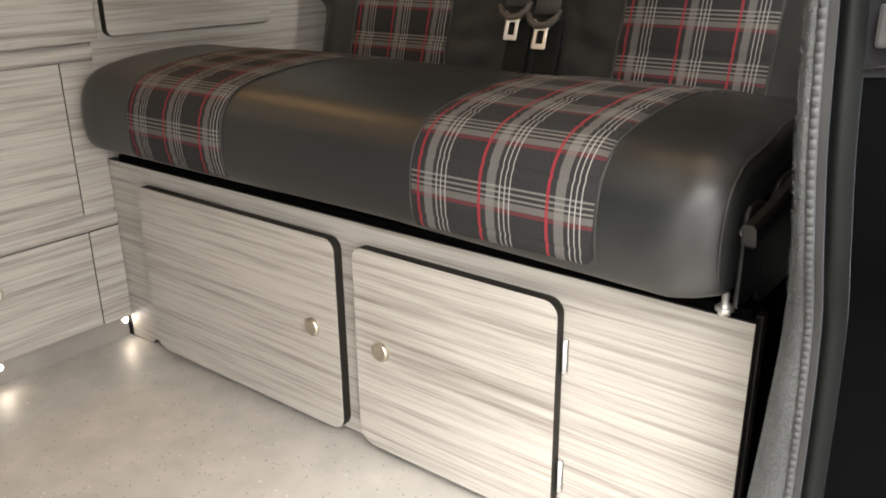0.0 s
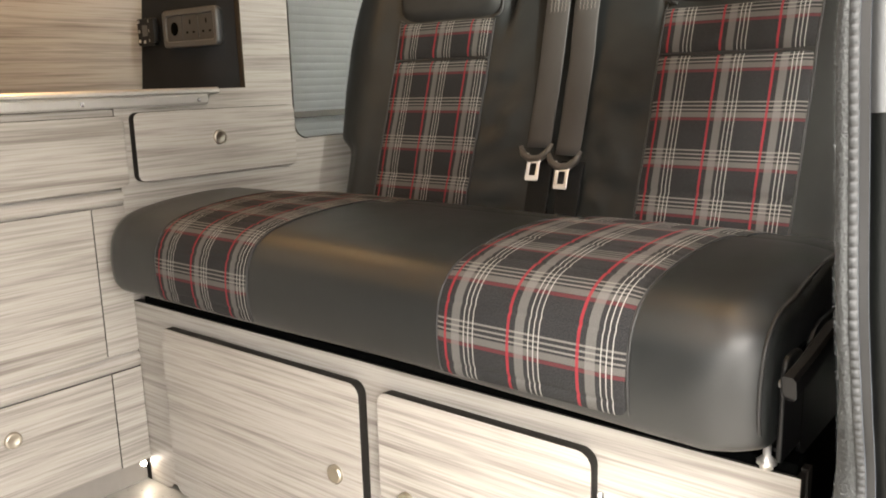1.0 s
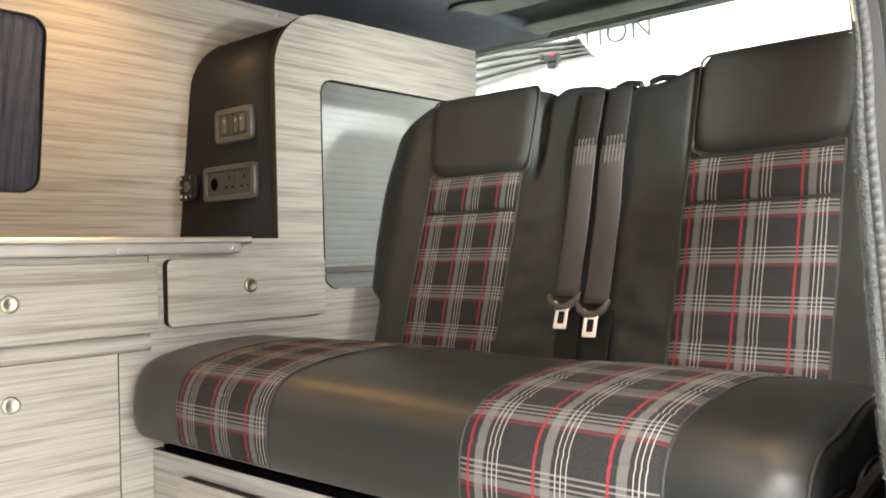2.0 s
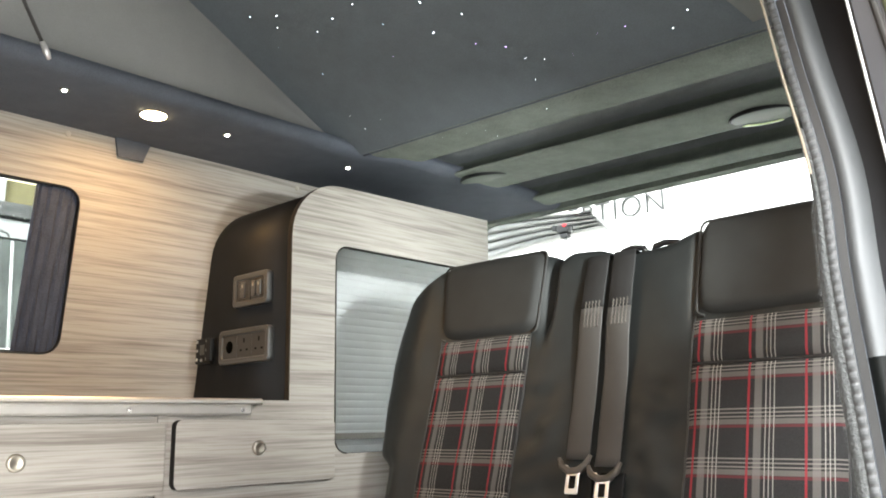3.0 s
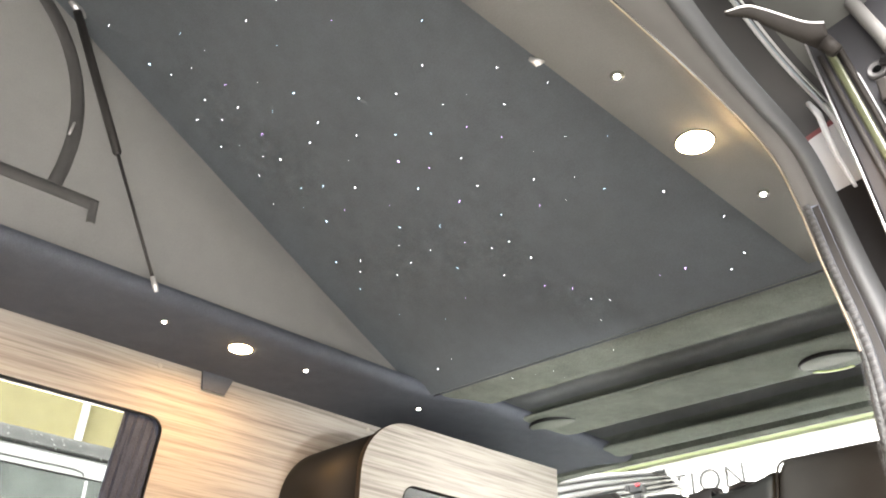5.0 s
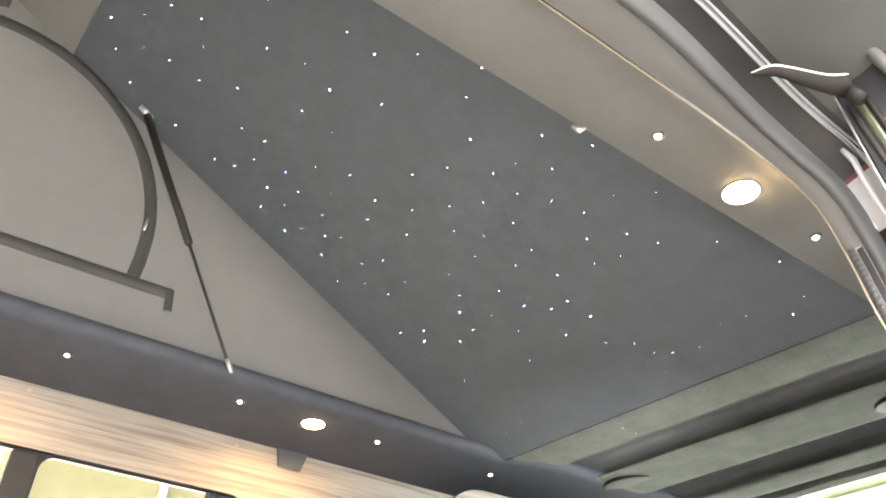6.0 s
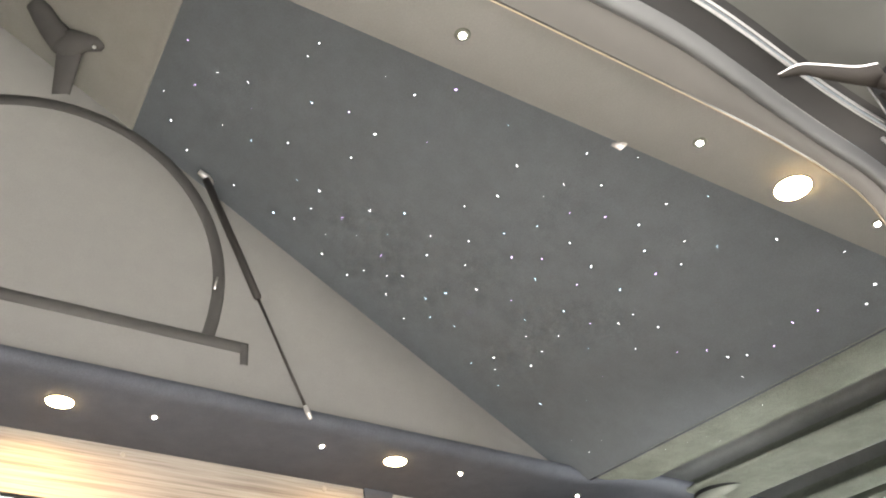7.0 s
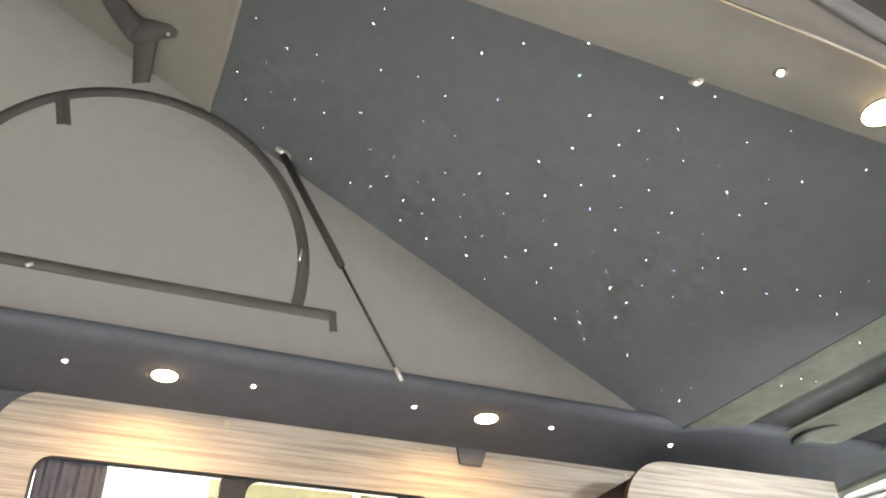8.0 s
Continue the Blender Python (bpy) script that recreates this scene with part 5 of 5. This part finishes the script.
def back_depth(x, h):
    d = 0.0
    d += 0.018 * bump1(x, 0.125, 0.045) + 0.018 * bump1(x, 1.03, 0.05)
    d -= 0.016 * bump1(x, 0.568, 0.085)
    d -= 0.040 * bump1(x, 0.434, 0.010) / (1 + math.exp(-(h - 0.37) / 0.02))
    d -= 0.010 * bump1(x, 0.735, 0.006) / (1 + math.exp(-(h - 0.34) / 0.02))
    d += 0.0035 * noise.noise(Vector((x * 9, h * 7, 3.0))) + 0.0025 * noise.noise(Vector((x * 21, h * 16, 8.0)))
    fold = max(0.0, min(1.0, (0.34 - h) / 0.1)) * (bump1(x, 0.46, 0.05) + bump1(x, 0.68, 0.05))
    d += fold * 0.011 * noise.noise(Vector((x * 16 + h * 14, h * 26 - x * 8, 5.0)))
    e = min(x - BX0, BX1 - x)
    if e < 0.05:
        d -= 0.085 * (1 - math.sqrt(max(0, 1 - ((0.05 - e) / 0.05) ** 2)))
    return d


rows = []
NH, NX = 60, 150
for j in range(NH + 8):
    row = []
    for i in range(NX + 1):
        x = BX0 + (BX1 - BX0) * i / NX
        ht = top_h(x)
        if j <= NH:
            h = -0.06 + (ht + 0.06) * j / NH
            roll = max(0.0, (h - (ht - 0.035)) / 0.035)
            d = back_depth(x, h) - 0.045 * (1 - math.sqrt(max(0.0, 1 - roll * roll)))
        else:
            h = ht + 0.004 - 0.002 * (j - NH)
            d = back_depth(x, ht) - 0.045 - 0.012 * (j - NH)
        wide = 0.026 * bump1(h, 0.30, 0.18) * max(0.0, 1 - (x - BX0) / 0.10)
        inset = 0.045 * max(0.0, 1 - (x - BX0) / 0.12) / (1 + math.exp((h - 0.105) / 0.006))
        row.append(on_back(x - wide + inset, h, d))
    rows.append(row)
v, f = sheet(rows)
back = own("backrest", mesh_from("backrest", v, f, M_BACKLEATHER, True), bench)
own("back_board", plate_mesh("back_board", rounded(BX0 + 0.02, BX1 - 0.02, -0.08, 0.47, 0.04), [], 0.05, [M_LEATHER], basis(B_0 - B_OUT * 0.075, (1, 0, 0), B_UP)), back)


def back_cloth(x0, x1, h0, h1, v0, groove):
    n = int((h1 - h0) / 0.004)
    rows, uvs = [], []
    for j in range(n + 1):
        h = h1 - (h1 - h0) * j / n
        row = []
        for i in range(21):
            f = i / 20
            x = x0 + (x1 - x0) * f
            edge = min(f * (x1 - x0), (1 - f) * (x1 - x0), h1 - h, h - h0)
            puff = 0.004 * max(0.0, min(1, edge / 0.012)) ** 0.6
            g = sum(0.0022 * math.exp(-((h - s) / 0.004) ** 2) for s in groove)
            row.append(on_back(x, h, back_depth(x, h) * 0.6 + puff - g + 0.002))
            uvs.append((x - x0, v0 + (h1 - h) * 0.95))
        rows.append(row)
    v, f = sheet(rows)
    me = mesh_from("tartan_panel", v, f, M_TARTAN, True)
    layer = me.uv_layers.new(name="cloth")
    for lp in me.loops:
        layer.data[lp.index].uv = uvs[lp.vertex_index]
    return own("tartan_panel", me, back, "black, grey, white and red tartan cloth")


for x0, x1, low in ((0.184, 0.407, 0.0), (0.740, 0.972, 0.009)):
    back_cloth(x0, x1, 0.276 - low, 0.346 - low, 0.0050, ())
    back_cloth(x0, x1, -0.02, 0.270 - low, 0.0060, (0.05,))


def head_pad(x0, x1, h0, h1, taper):
    """Padded headrest panel with rounded corners."""
    n, m = 26, 20
    rows = []
    for j in range(m + 1):
        row = []
        for i in range(n + 1):
            u, w = 2 * i / n - 1, 2 * j / m - 1
            k = (abs(u) ** 7 + abs(w) ** 7) ** (1 / 7) if (u or w) else 1
            q = max(abs(u), abs(w)) / k if k > 1e-6 else 1
            uu, ww = u * q, w * q
            rim = max(abs(u), abs(w))
            d = 0.014 * math.sqrt(max(0.0, 1 - rim ** 18)) + 0.004 * (1 - rim * rim)
            x, h = (x0 + x1) / 2 + uu * (x1 - x0) / 2, (h0 + h1) / 2 + ww * (h1 - h0) / 2
            x += taper * (1 - ww) / 2 * (1 - uu) / 2
            row.append(on_back(x, h, d - 0.024 * max(0, ww) ** 8))
        rows.append(row)
    v, f = sheet(rows)
    pad = own("headrest_pad", mesh_from("headrest_pad", v, f, M_PADLEATHER, True), back, "soft brown-black leather headrest pad")
    ring = [on_back(x + taper * (h1 - h) / (h1 - h0) * (x1 - x) / (x1 - x0), h, 0.003) for x, h in rounded(x0 - 0.001, x1 + 0.001, h0 - 0.001, h1 - 0.012, 0.014)]
    bar("piping", ring, 0.0026, M_STITCH, pad, 5)
    return pad


head_pad(0.152, 0.422, 0.350, 0.531, 0.026)
head_pad(0.744, 0.980, 0.346, 0.529, 0.0)

# seams of the backrest
for x in (0.182, 0.409, 0.738, 0.974):
    bar("piping", [on_back(x, h, back_depth(x, h) * 0.8 + 0.0015) for h in np.linspace(-0.02, 0.348, 40)], 0.0016, M_STITCH, back, 5)
for x0, x1, low in ((0.184, 0.407, 0.0), (0.740, 0.972, 0.009)):
    bar("piping", [on_back(x, 0.273 - low, 0.001) for x in np.linspace(x0, x1, 20)], 0.002, M_STITCH, back, 5)


# ---------------------------------------------------------------- seat belts
def seat_belt(x_top, x_bot, tongue_h):
    b = thing("seat_belt", "dark grey seat belt with bright tongue on the bench back", "seat belt", "seat belts")
    hs = list(np.linspace(0.488, tongue_h + 0.012, 26))
    mid = []
    for h in hs:
        k = (hs[0] - h) / (hs[0] - hs[-1])
        mid.append((x_top + (x_bot - x_top) * k, h, back_depth(x_top, h) + 0.012 + 0.004 * math.sin(6 * k)))
    rows = [[on_back(x - 0.0225, h, d), on_back(x - 0.021, h, d + 0.001), on_back(x + 0.021, h, d + 0.001), on_back(x + 0.0225, h, d)] for x, h, d in mid]
    top = mid[0]
    rows = [[on_back(top[0] + w, top[1] - 0.010, top[2] - 0.075) for w in (-0.0225, -0.021, 0.021, 0.0225)], [on_back(top[0] + w, top[1] + 0.002, top[2] - 0.022) for w in (-0.0225, -0.021, 0.021, 0.0225)]] + rows
    v, f = sheet(rows[9:])
    web = own("webbing", mesh_from("webbing", v, f, M_WEBBING, True), b)
    v, f = sheet(rows[:10])
    upper = own("upper_webbing", mesh_from("upper_webbing", v, f, M_STEEL_WEB, True), b, "black upper end of the belt")
    for w in (web, upper):
        sol = w.modifiers.new("thick", "SOLIDIFY")
        sol.thickness = 0.0016
    for i in range(5):
        dx = -0.014 + 0.007 * i
        pts = []
        for k in range(15):
            x, h, d = mid[min(len(mid) - 1, int((0.497 - (0.412 - k * 0.0032)) / 0.497 * 24 * 1.16))]
            h = 0.396 - k * 0.0036
            kk = (hs[0] - h) / (hs[0] - hs[-1])
            pts.append(on_back(x_top + (x_bot - x_top) * kk + dx + 0.002 * (k % 2), h, back_depth(x_top, h) + 0.0142 + 0.004 * math.sin(6 * kk)))
        bar("stitching", pts, 0.0012, M_STITCHPALE, web, 4)
    # plastic wings and steel tongue
    x, h = x_bot, tongue_h
    d = back_depth(x, h) + 0.016
    wing = [on_back(x + u, h + w, d + e) for u, w, e in ((-0.030, 0.012, 0.004), (-0.024, -0.001, 0.004), (-0.008, -0.010, 0.003), (0.010, -0.008, 0.003), (0.024, 0.003, 0.004), (0.031, 0.018, 0.004))]
    bar("tongue_grip", wing, [0.0035, 0.0058, 0.0068, 0.0068, 0.0058, 0.003], M_BUCKLE, b, 8, "brown-grey plastic tongue grip")
    ring = [(-0.0115, -0.047), (0.0115, -0.047), (0.0130, -0.044), (0.0125, -0.016), (0.0165, 0.001), (0.0125, 0.001), (0.0080, -0.011), (-0.0080, -0.011), (-0.0125, 0.001), (-0.0165, 0.001), (-0.0125, -0.016), (-0.0130, -0.044)]
    hole = rounded(-0.0066, 0.0066, -0.038, -0.017, 0.002)[::-1]
    own("tongue", plate_mesh("tongue", ring, [hole], 0.0026, [M_CHROME], basis(on_back(x + 0.001, h, d + 0.006), (1, 0, 0.02), B_UP), 0.0008), b, "bright steel tongue with slot")
    # dark buckle stalk below
    st = box_bm(-0.022, 0.022, -0.0035, 0.0035, -0.06, 0.062, 0.002)
    rot = basis(on_back(x + 0.011, 0.03, back_depth(x, 0.03) + 0.008), (1, 0, 0), B_UP)
    bmesh.ops.transform(st, matrix=rot @ pose(0, 0, 0, -90, 0, 0), verts=st.verts)
    part("stalk", st, M_STALK, b)
    return b


seat_belt(0.541, 0.541, 0.100)
seat_belt(0.597, 0.601, 0.088)

# belt guides on top of the backrest
for x in (0.585, 0.652):
    g = thing("belt_guide", "small black plastic belt guide on the bench back", "belt guide", "belt guides")
    bar("loop", [on_back(x - 0.026, 0.503, -0.05), on_back(x - 0.022, 0.514, -0.045), on_back(x, 0.517, -0.042), on_back(x + 0.022, 0.514, -0.045), on_back(x + 0.026, 0.503, -0.05)], 0.006, M_STEEL, g, 8)


# ---------------------------------------------------------------- door gear above the opening
gear = thing("door_roller", "black sliding door roller arm with a bright edge", "door roller")
edge = smooth_line([(1.172, -0.294, 1.051), (1.186, -0.286, 1.053), (1.194, -0.273, 1.053), (1.209, -0.242, 1.052), (1.220, -0.229, 1.052)], 6)
bar("arm_edge", edge, [0.0004 + 0.0005 * min(1.0, k / 6) for k in range(len(edge))], M_CHROME, gear, 6, "bright folded edge")
fin = []
for k, p in enumerate(edge):
    w = 0.003 + 0.020 * (k / (len(edge) - 1)) ** 0.8
    fin.append([p + Vector((0.0, 0.0008, -0.0012)), p + Vector((-0.15 * w, 0.62 * w, -0.34 * w)), p + Vector((-0.26 * w, 1.05 * w, -0.50 * w))])
v, f = sheet(fin)
arm = own("arm", mesh_from("arm", v, f, M_EDGE, True), gear)
sol = arm.modifiers.new("thick", "SOLIDIFY")
sol.thickness = 0.003
bar("pivot", [(1.214, -0.222, 1.040), (1.220, -0.216, 1.030)], [0.007, 0.0055], M_EDGE, gear, 12)

# leading edge of the sliding door, slid open along the outside of the van
slider = thing("sliding_door", "dark grey sliding door edge, slid open behind the opening", "sliding door")
DOOR_LEFT = ((1.140, 1.194), (1.062, 1.1955), (0.925, 1.2105), (0.80, 1.223), (0.64, 1.238))
face = [(x, z) for z, x in DOOR_LEFT] + [(1.44, 0.64), (1.44, 1.140)]
own("edge_face", plate_mesh("edge_face", face, [], 0.05, [M_DOORSTEEL], Matrix.Translation((0, -0.203, 0)) @ FRONT_Y, 0.002), slider)


def door_strip(name, x_off, width, mat, proud, label="", z0=0.70, z1=1.045):
    """An upright strip that runs with the door's slanting front edge."""
    rows = []
    for z in np.linspace(z0, z1, 18):
        x = float(np.interp(z, [q[0] for q in DOOR_LEFT][::-1], [q[1] for q in DOOR_LEFT][::-1])) + x_off + 0.055 * max(0.0, 1.05 - z)
        rows.append([Vector((x + width * a, -0.203 - proud * b, z)) for a, b in ((0, 0), (0.12, 0.8), (0.35, 1.0), (0.65, 1.0), (0.88, 0.8), (1, 0))])
    v, f = sheet(rows)
    return own(name, mesh_from(name, v, f, mat, True), slider, label)


bar("edge_trim", [(x, -0.206, z) for z, x in DOOR_LEFT[1:]], 0.0010, M_BRIGHT, slider, 6, "bright door edge trim")
door_strip("door_seal", 0.003, 0.0045, M_EDGE, 0.002)
# tree reflection on the door edge, put in as an olive strip
door_strip("paint_strip", 0.0095, 0.0070, M_LEAFGLOSS, 0.002, "glossy door strip with a tree reflection put into its olive colour")
door_strip("post_seal", 0.0180, 0.0050, M_EDGE, 0.003)
# highlight along the post, put in as a polished strip
door_strip("post_edge", 0.0228, 0.0012, M_BRIGHT, 0.004, "thin bright strip standing for the highlight on the post", 0.70, 1.010)
bolt = own("hinge_eye", lathe_mesh("hinge_eye", [(0.0080, 0.0), (0.0078, 0.0025), (0.0066, 0.0036), (0.0058, 0.0026), (0.0034, 0.0026)], M_SOCKETIN, Matrix.Translation((1.240, -0.203, 1.006)) @ pose(0, 0, 0, 90, 0, 0), 20), slider, "grey round hinge eye")
own("eye_hole", lathe_mesh("eye_hole", [(0.0036, 0.0), (0.0035, 0.0022), (0.0001, 0.0021)], M_SHADEBLACK, Matrix.Translation((1.240, -0.203, 1.006)) @ pose(0, 0, 0, 90, 0, 0), 14), bolt)
bar("link", [(1.246, -0.207, 1.010), (1.254, -0.207, 1.004), (1.262, -0.206, 0.984), (1.268, -0.205, 0.960)], [0.0045, 0.0048, 0.0042, 0.003], M_STEEL, slider, 8, "grey link plate below the eye")
block("catch_block", M_EDGE, slider, 1.238, 1.246, -0.212, -0.2035, 0.972, 0.992, 0.0015)
block("catch_block", M_STEEL, slider, 1.245, 1.256, -0.214, -0.2035, 0.962, 0.976, 0.0015)
bar("door_rim", [(1.200, -0.210, 1.180), (1.216, -0.210, 1.150), (1.2335, -0.210, 1.090), (1.250, -0.210, 1.032), (1.262, -0.210, 0.985)], 0.0055, M_HEADTRIM, slider, 10, "pale rounded door rim")
own("plastic_box", plate_mesh("plastic_box", [(1.193, 1.113), (1.206, 1.086), (1.226, 1.098), (1.2215, 1.126)], [], 0.012, [M_CAP], Matrix.Translation((0, -0.2125, 0)) @ FRONT_Y, 0.001), slider, "pale olive plastic box")


# ---------------------------------------------------------------- outside
gm = mesh_from("ground", [(-400, -400, -0.55), (400, -400, -0.55), (400, 400, -0.55), (-400, 400, -0.55)], [(0, 1, 2, 3)], M_ASPHALT)
structure("ground", gm, "pale grey concrete yard", "ground")

# white building with a sign, behind the van
hall = thing("reception_building", "white rendered building with grey RECEPTION lettering", "building")
block("wall", M_WHITEWALL, hall, -8, 9, 6.0, 9.0, -0.55, 4.2, 0.02)
block("fascia", M_FASCIA, hall, -8.05, 9.05, 5.93, 5.995, 2.88, 4.19, 0.01, "grey fascia board above the sign")
block("fascia_edge", M_FASCIAEDGE, hall, -8.05, 9.05, 5.92, 5.99, 2.85, 2.88, 0.005)
block("roof_edge", M_SOCKET, hall, -8.1, 9.1, 5.9, 9.1, 4.2, 4.4, 0.02)
fc = bpy.data.curves.new("sign", "FONT")
fc.body, fc.size, fc.extrude, fc.align_x = "RECEPTION", 0.29, 0.01, "RIGHT"
fc.space_character = 1.1
fc.offset = -0.005
fo = bpy.data.objects.new("sign", fc)
scene.collection.objects.link(fo)
sign_me = bpy.data.meshes.new_from_object(fo.evaluated_get(bpy.context.evaluated_depsgraph_get()))
bpy.data.objects.remove(fo)
sign_me.materials.clear()
sign_me.materials.append(M_SIGN)
SIGN = Matrix.Translation((-2.08, 5.98, 2.525)) @ pose(0, 0, 0, 90, 0, 0)
sign_me.transform(SIGN)
own("sign_letters", sign_me, hall, "grey raised sign letters")

# stack of white ribbed panels with a clamp, seen through the tailgate
ribbed = thing("ribbed_panels", "white ribbed panels held by a black and red clamp", "panels")
for i in range(5):
    rows = []
    for k in range(25):
        f = k / 24
        x = -1.05 + 0.82 * f
        z = (1.475 - 0.040 * i) * (1 - f) + (1.398 - 0.009 * i) * f + 0.03 * f * (1 - f)
        y = 1.78 + 0.02 * i - 0.03 * math.sin(3 * f)
        h = 0.039 - 0.031 * f
        rows.append([Vector((x, y, z)), Vector((x, y - 0.012, z - 0.006)), Vector((x, y - 0.012, z - h + 0.004)), Vector((x, y, z - h)), Vector((x, y + 0.05, z - h)), Vector((x, y + 0.05, z))])
    v, f = sheet(rows, True)
    f.append(tuple(range(len(v) - 6, len(v))))
    own("panel", mesh_from("panel", v, f, M_RIB, True), ribbed)
block("clamp", M_STEEL, ribbed, -0.335, -0.283, 1.70, 1.735, 1.318, 1.350, 0.006)
block("clamp_jaw", M_STEEL, ribbed, -0.352, -0.336, 1.70, 1.725, 1.330, 1.352, 0.003)
block("clamp_foot", M_STEEL, ribbed, -0.322, -0.292, 1.705, 1.73, 1.300, 1.319, 0.003)
block("clamp_knob", M_RED, ribbed, -0.302, -0.287, 1.693, 1.699, 1.338, 1.349, 0.002)
bar("end_pin", [(-0.26, 1.75, 1.388), (-0.215, 1.75, 1.390)], 0.008, M_STEEL, ribbed)
bar("post", [(-0.306, 1.72, 1.302), (-0.30, 1.72, 0.6), (-0.30, 1.72, -0.55)], 0.009, M_RIB, ribbed)

# white vehicle parked beside the kitchen window
car = thing("parked_van", "white parked van with dark glass, wet from rain", "van")
car_prof = smooth_line([(-1.44, -0.25, 0), (-1.42, 0.30, 0), (-1.43, 0.68, 0), (-1.46, 1.0, 0), (-1.50, 1.30, 0), (-1.515, 1.345, 0)], 5)
rows = [[Vector((p[0], y, p[1])) for p in car_prof] for y in np.linspace(-4.2, 1.6, 30)]
v, f = sheet(rows)
own("body", mesh_from("body", v, f, M_WHITECAR, True), car)
gut = smooth_line([(-1.512, 1.343, 0), (-1.500, 1.352, 0), (-1.515, 1.365, 0), (-1.56, 1.405, 0), (-1.62, 1.430, 0)], 4)
v, f = sheet([[Vector((p[0], y, p[1])) for p in gut] for y in np.linspace(-4.2, 1.6, 30)])
own("roof_gutter", mesh_from("roof_gutter", v, f, M_GUTTER, True), car, "dark wet roof gutter")
top = smooth_line([(-1.62, 1.430, 0), (-1.9, 1.47, 0), (-2.3, 1.48, 0), (-2.9, 1.44, 0), (-3.1, 1.30, 0), (-3.2, 0.3, 0), (-3.2, -0.25, 0)], 4)
v, f = sheet([[Vector((p[0], y, p[1])) for p in top] for y in np.linspace(-4.2, 1.6, 30)])
own("roof", mesh_from("roof", v, f, M_WHITECAR, True), car)
ring = [(p[0], p[1]) for p in car_prof] + [(p[0], p[1]) for p in gut] + [(p[0], p[1]) for p in top] + [(-3.2, -0.25)]
for y in (-4.2, 1.6):
    own("end_panel", mesh_from("end_panel", [(x, y, z) for x, z in ring], [tuple(range(len(ring)))], M_WHITECAR), car)
for y0, y1 in ((-3.6, -1.9), (-1.80, 1.4)):
    m = basis((-1.404, 0, 0.66), (0, 1, 0), (-0.12, 0, 1))
    g = own("window", plate_mesh("window", rounded(y0, y1, 0.02, 0.615, 0.016), [], 0.02, [M_CARGLASS], m, 0.004), car)
    own("window_seal", plate_mesh("window_seal", rounded(y0 - 0.003, y1 + 0.003, 0.017, 0.618, 0.018), [rounded(y0 + 0.002, y1 - 0.002, 0.022, 0.613, 0.015)[::-1]], 0.02, [M_SOCKETIN], Matrix.Translation((0.002, 0, 0)) @ m, 0.001), g)
bar("glass_divider", [(-1.4035, 0.252, 0.69), (-1.4765, 0.252, 1.262)], 0.006, M_WHITECAR, car, 6, "thin pale upright in the glass")
bar("door_seam", [(-1.500, -1.80, 1.300), (-1.500, 0.215, 1.300), (-1.4985, 0.242, 1.293), (-1.4935, 0.252, 1.265)], 0.004, M_RIB, car, 6)
for y in (-3.2, 0.6):
    own("wheel", lathe_mesh("wheel", [(0.12, 0.02), (0.2, 0.03), (0.31, 0.02), (0.33, -0.04), (0.33, -0.18), (0.1, -0.2)], M_DARKRUBBER, Matrix.Translation((-1.43, y, -0.22)) @ pose(0, 0, 0, 0, 90, 0)), car)

store = thing("yellow_shed", "yellow clad shed with pale posts behind the parked van", "shed")
block("wall", M_YELLOW, store, -9.0, -8.0, 0.75, 12, -0.55, 5.5, 0.02)
for y in (0.78, 2.3, 3.8, 5.3, 6.8, 8.3):
    block("post", M_WHITEWALL, store, -7.99, -7.9, y, y + 0.07, -0.55, 5.5, 0.01)
block("eaves", M_WHITEWALL, store, -9.1, -7.7, 0.7, 12.1, 5.5, 5.65, 0.02)

# hedge past the building
hedge_rng = random.Random(3)
hv, hf = [], []
for k in range(5000):
    c = Vector((hedge_rng.uniform(3.5, 8.5), hedge_rng.uniform(1.5, 5.5), hedge_rng.uniform(-0.5, 3.4)))
    a = Vector((hedge_rng.gauss(0, 1), hedge_rng.gauss(0, 1), hedge_rng.gauss(0, 1))).normalized() * 0.07
    b = a.orthogonal().normalized() * 0.035
    n = len(hv)
    hv += [c - a, c + b, c + a, c - b]
    hf.append((n, n + 1, n + 2, n + 3))
tagged(new("hedge", mesh_from("hedge", hv, hf, M_LEAF)), "sunlit green hedge leaves beyond the van", "hedge", kind="stuff")
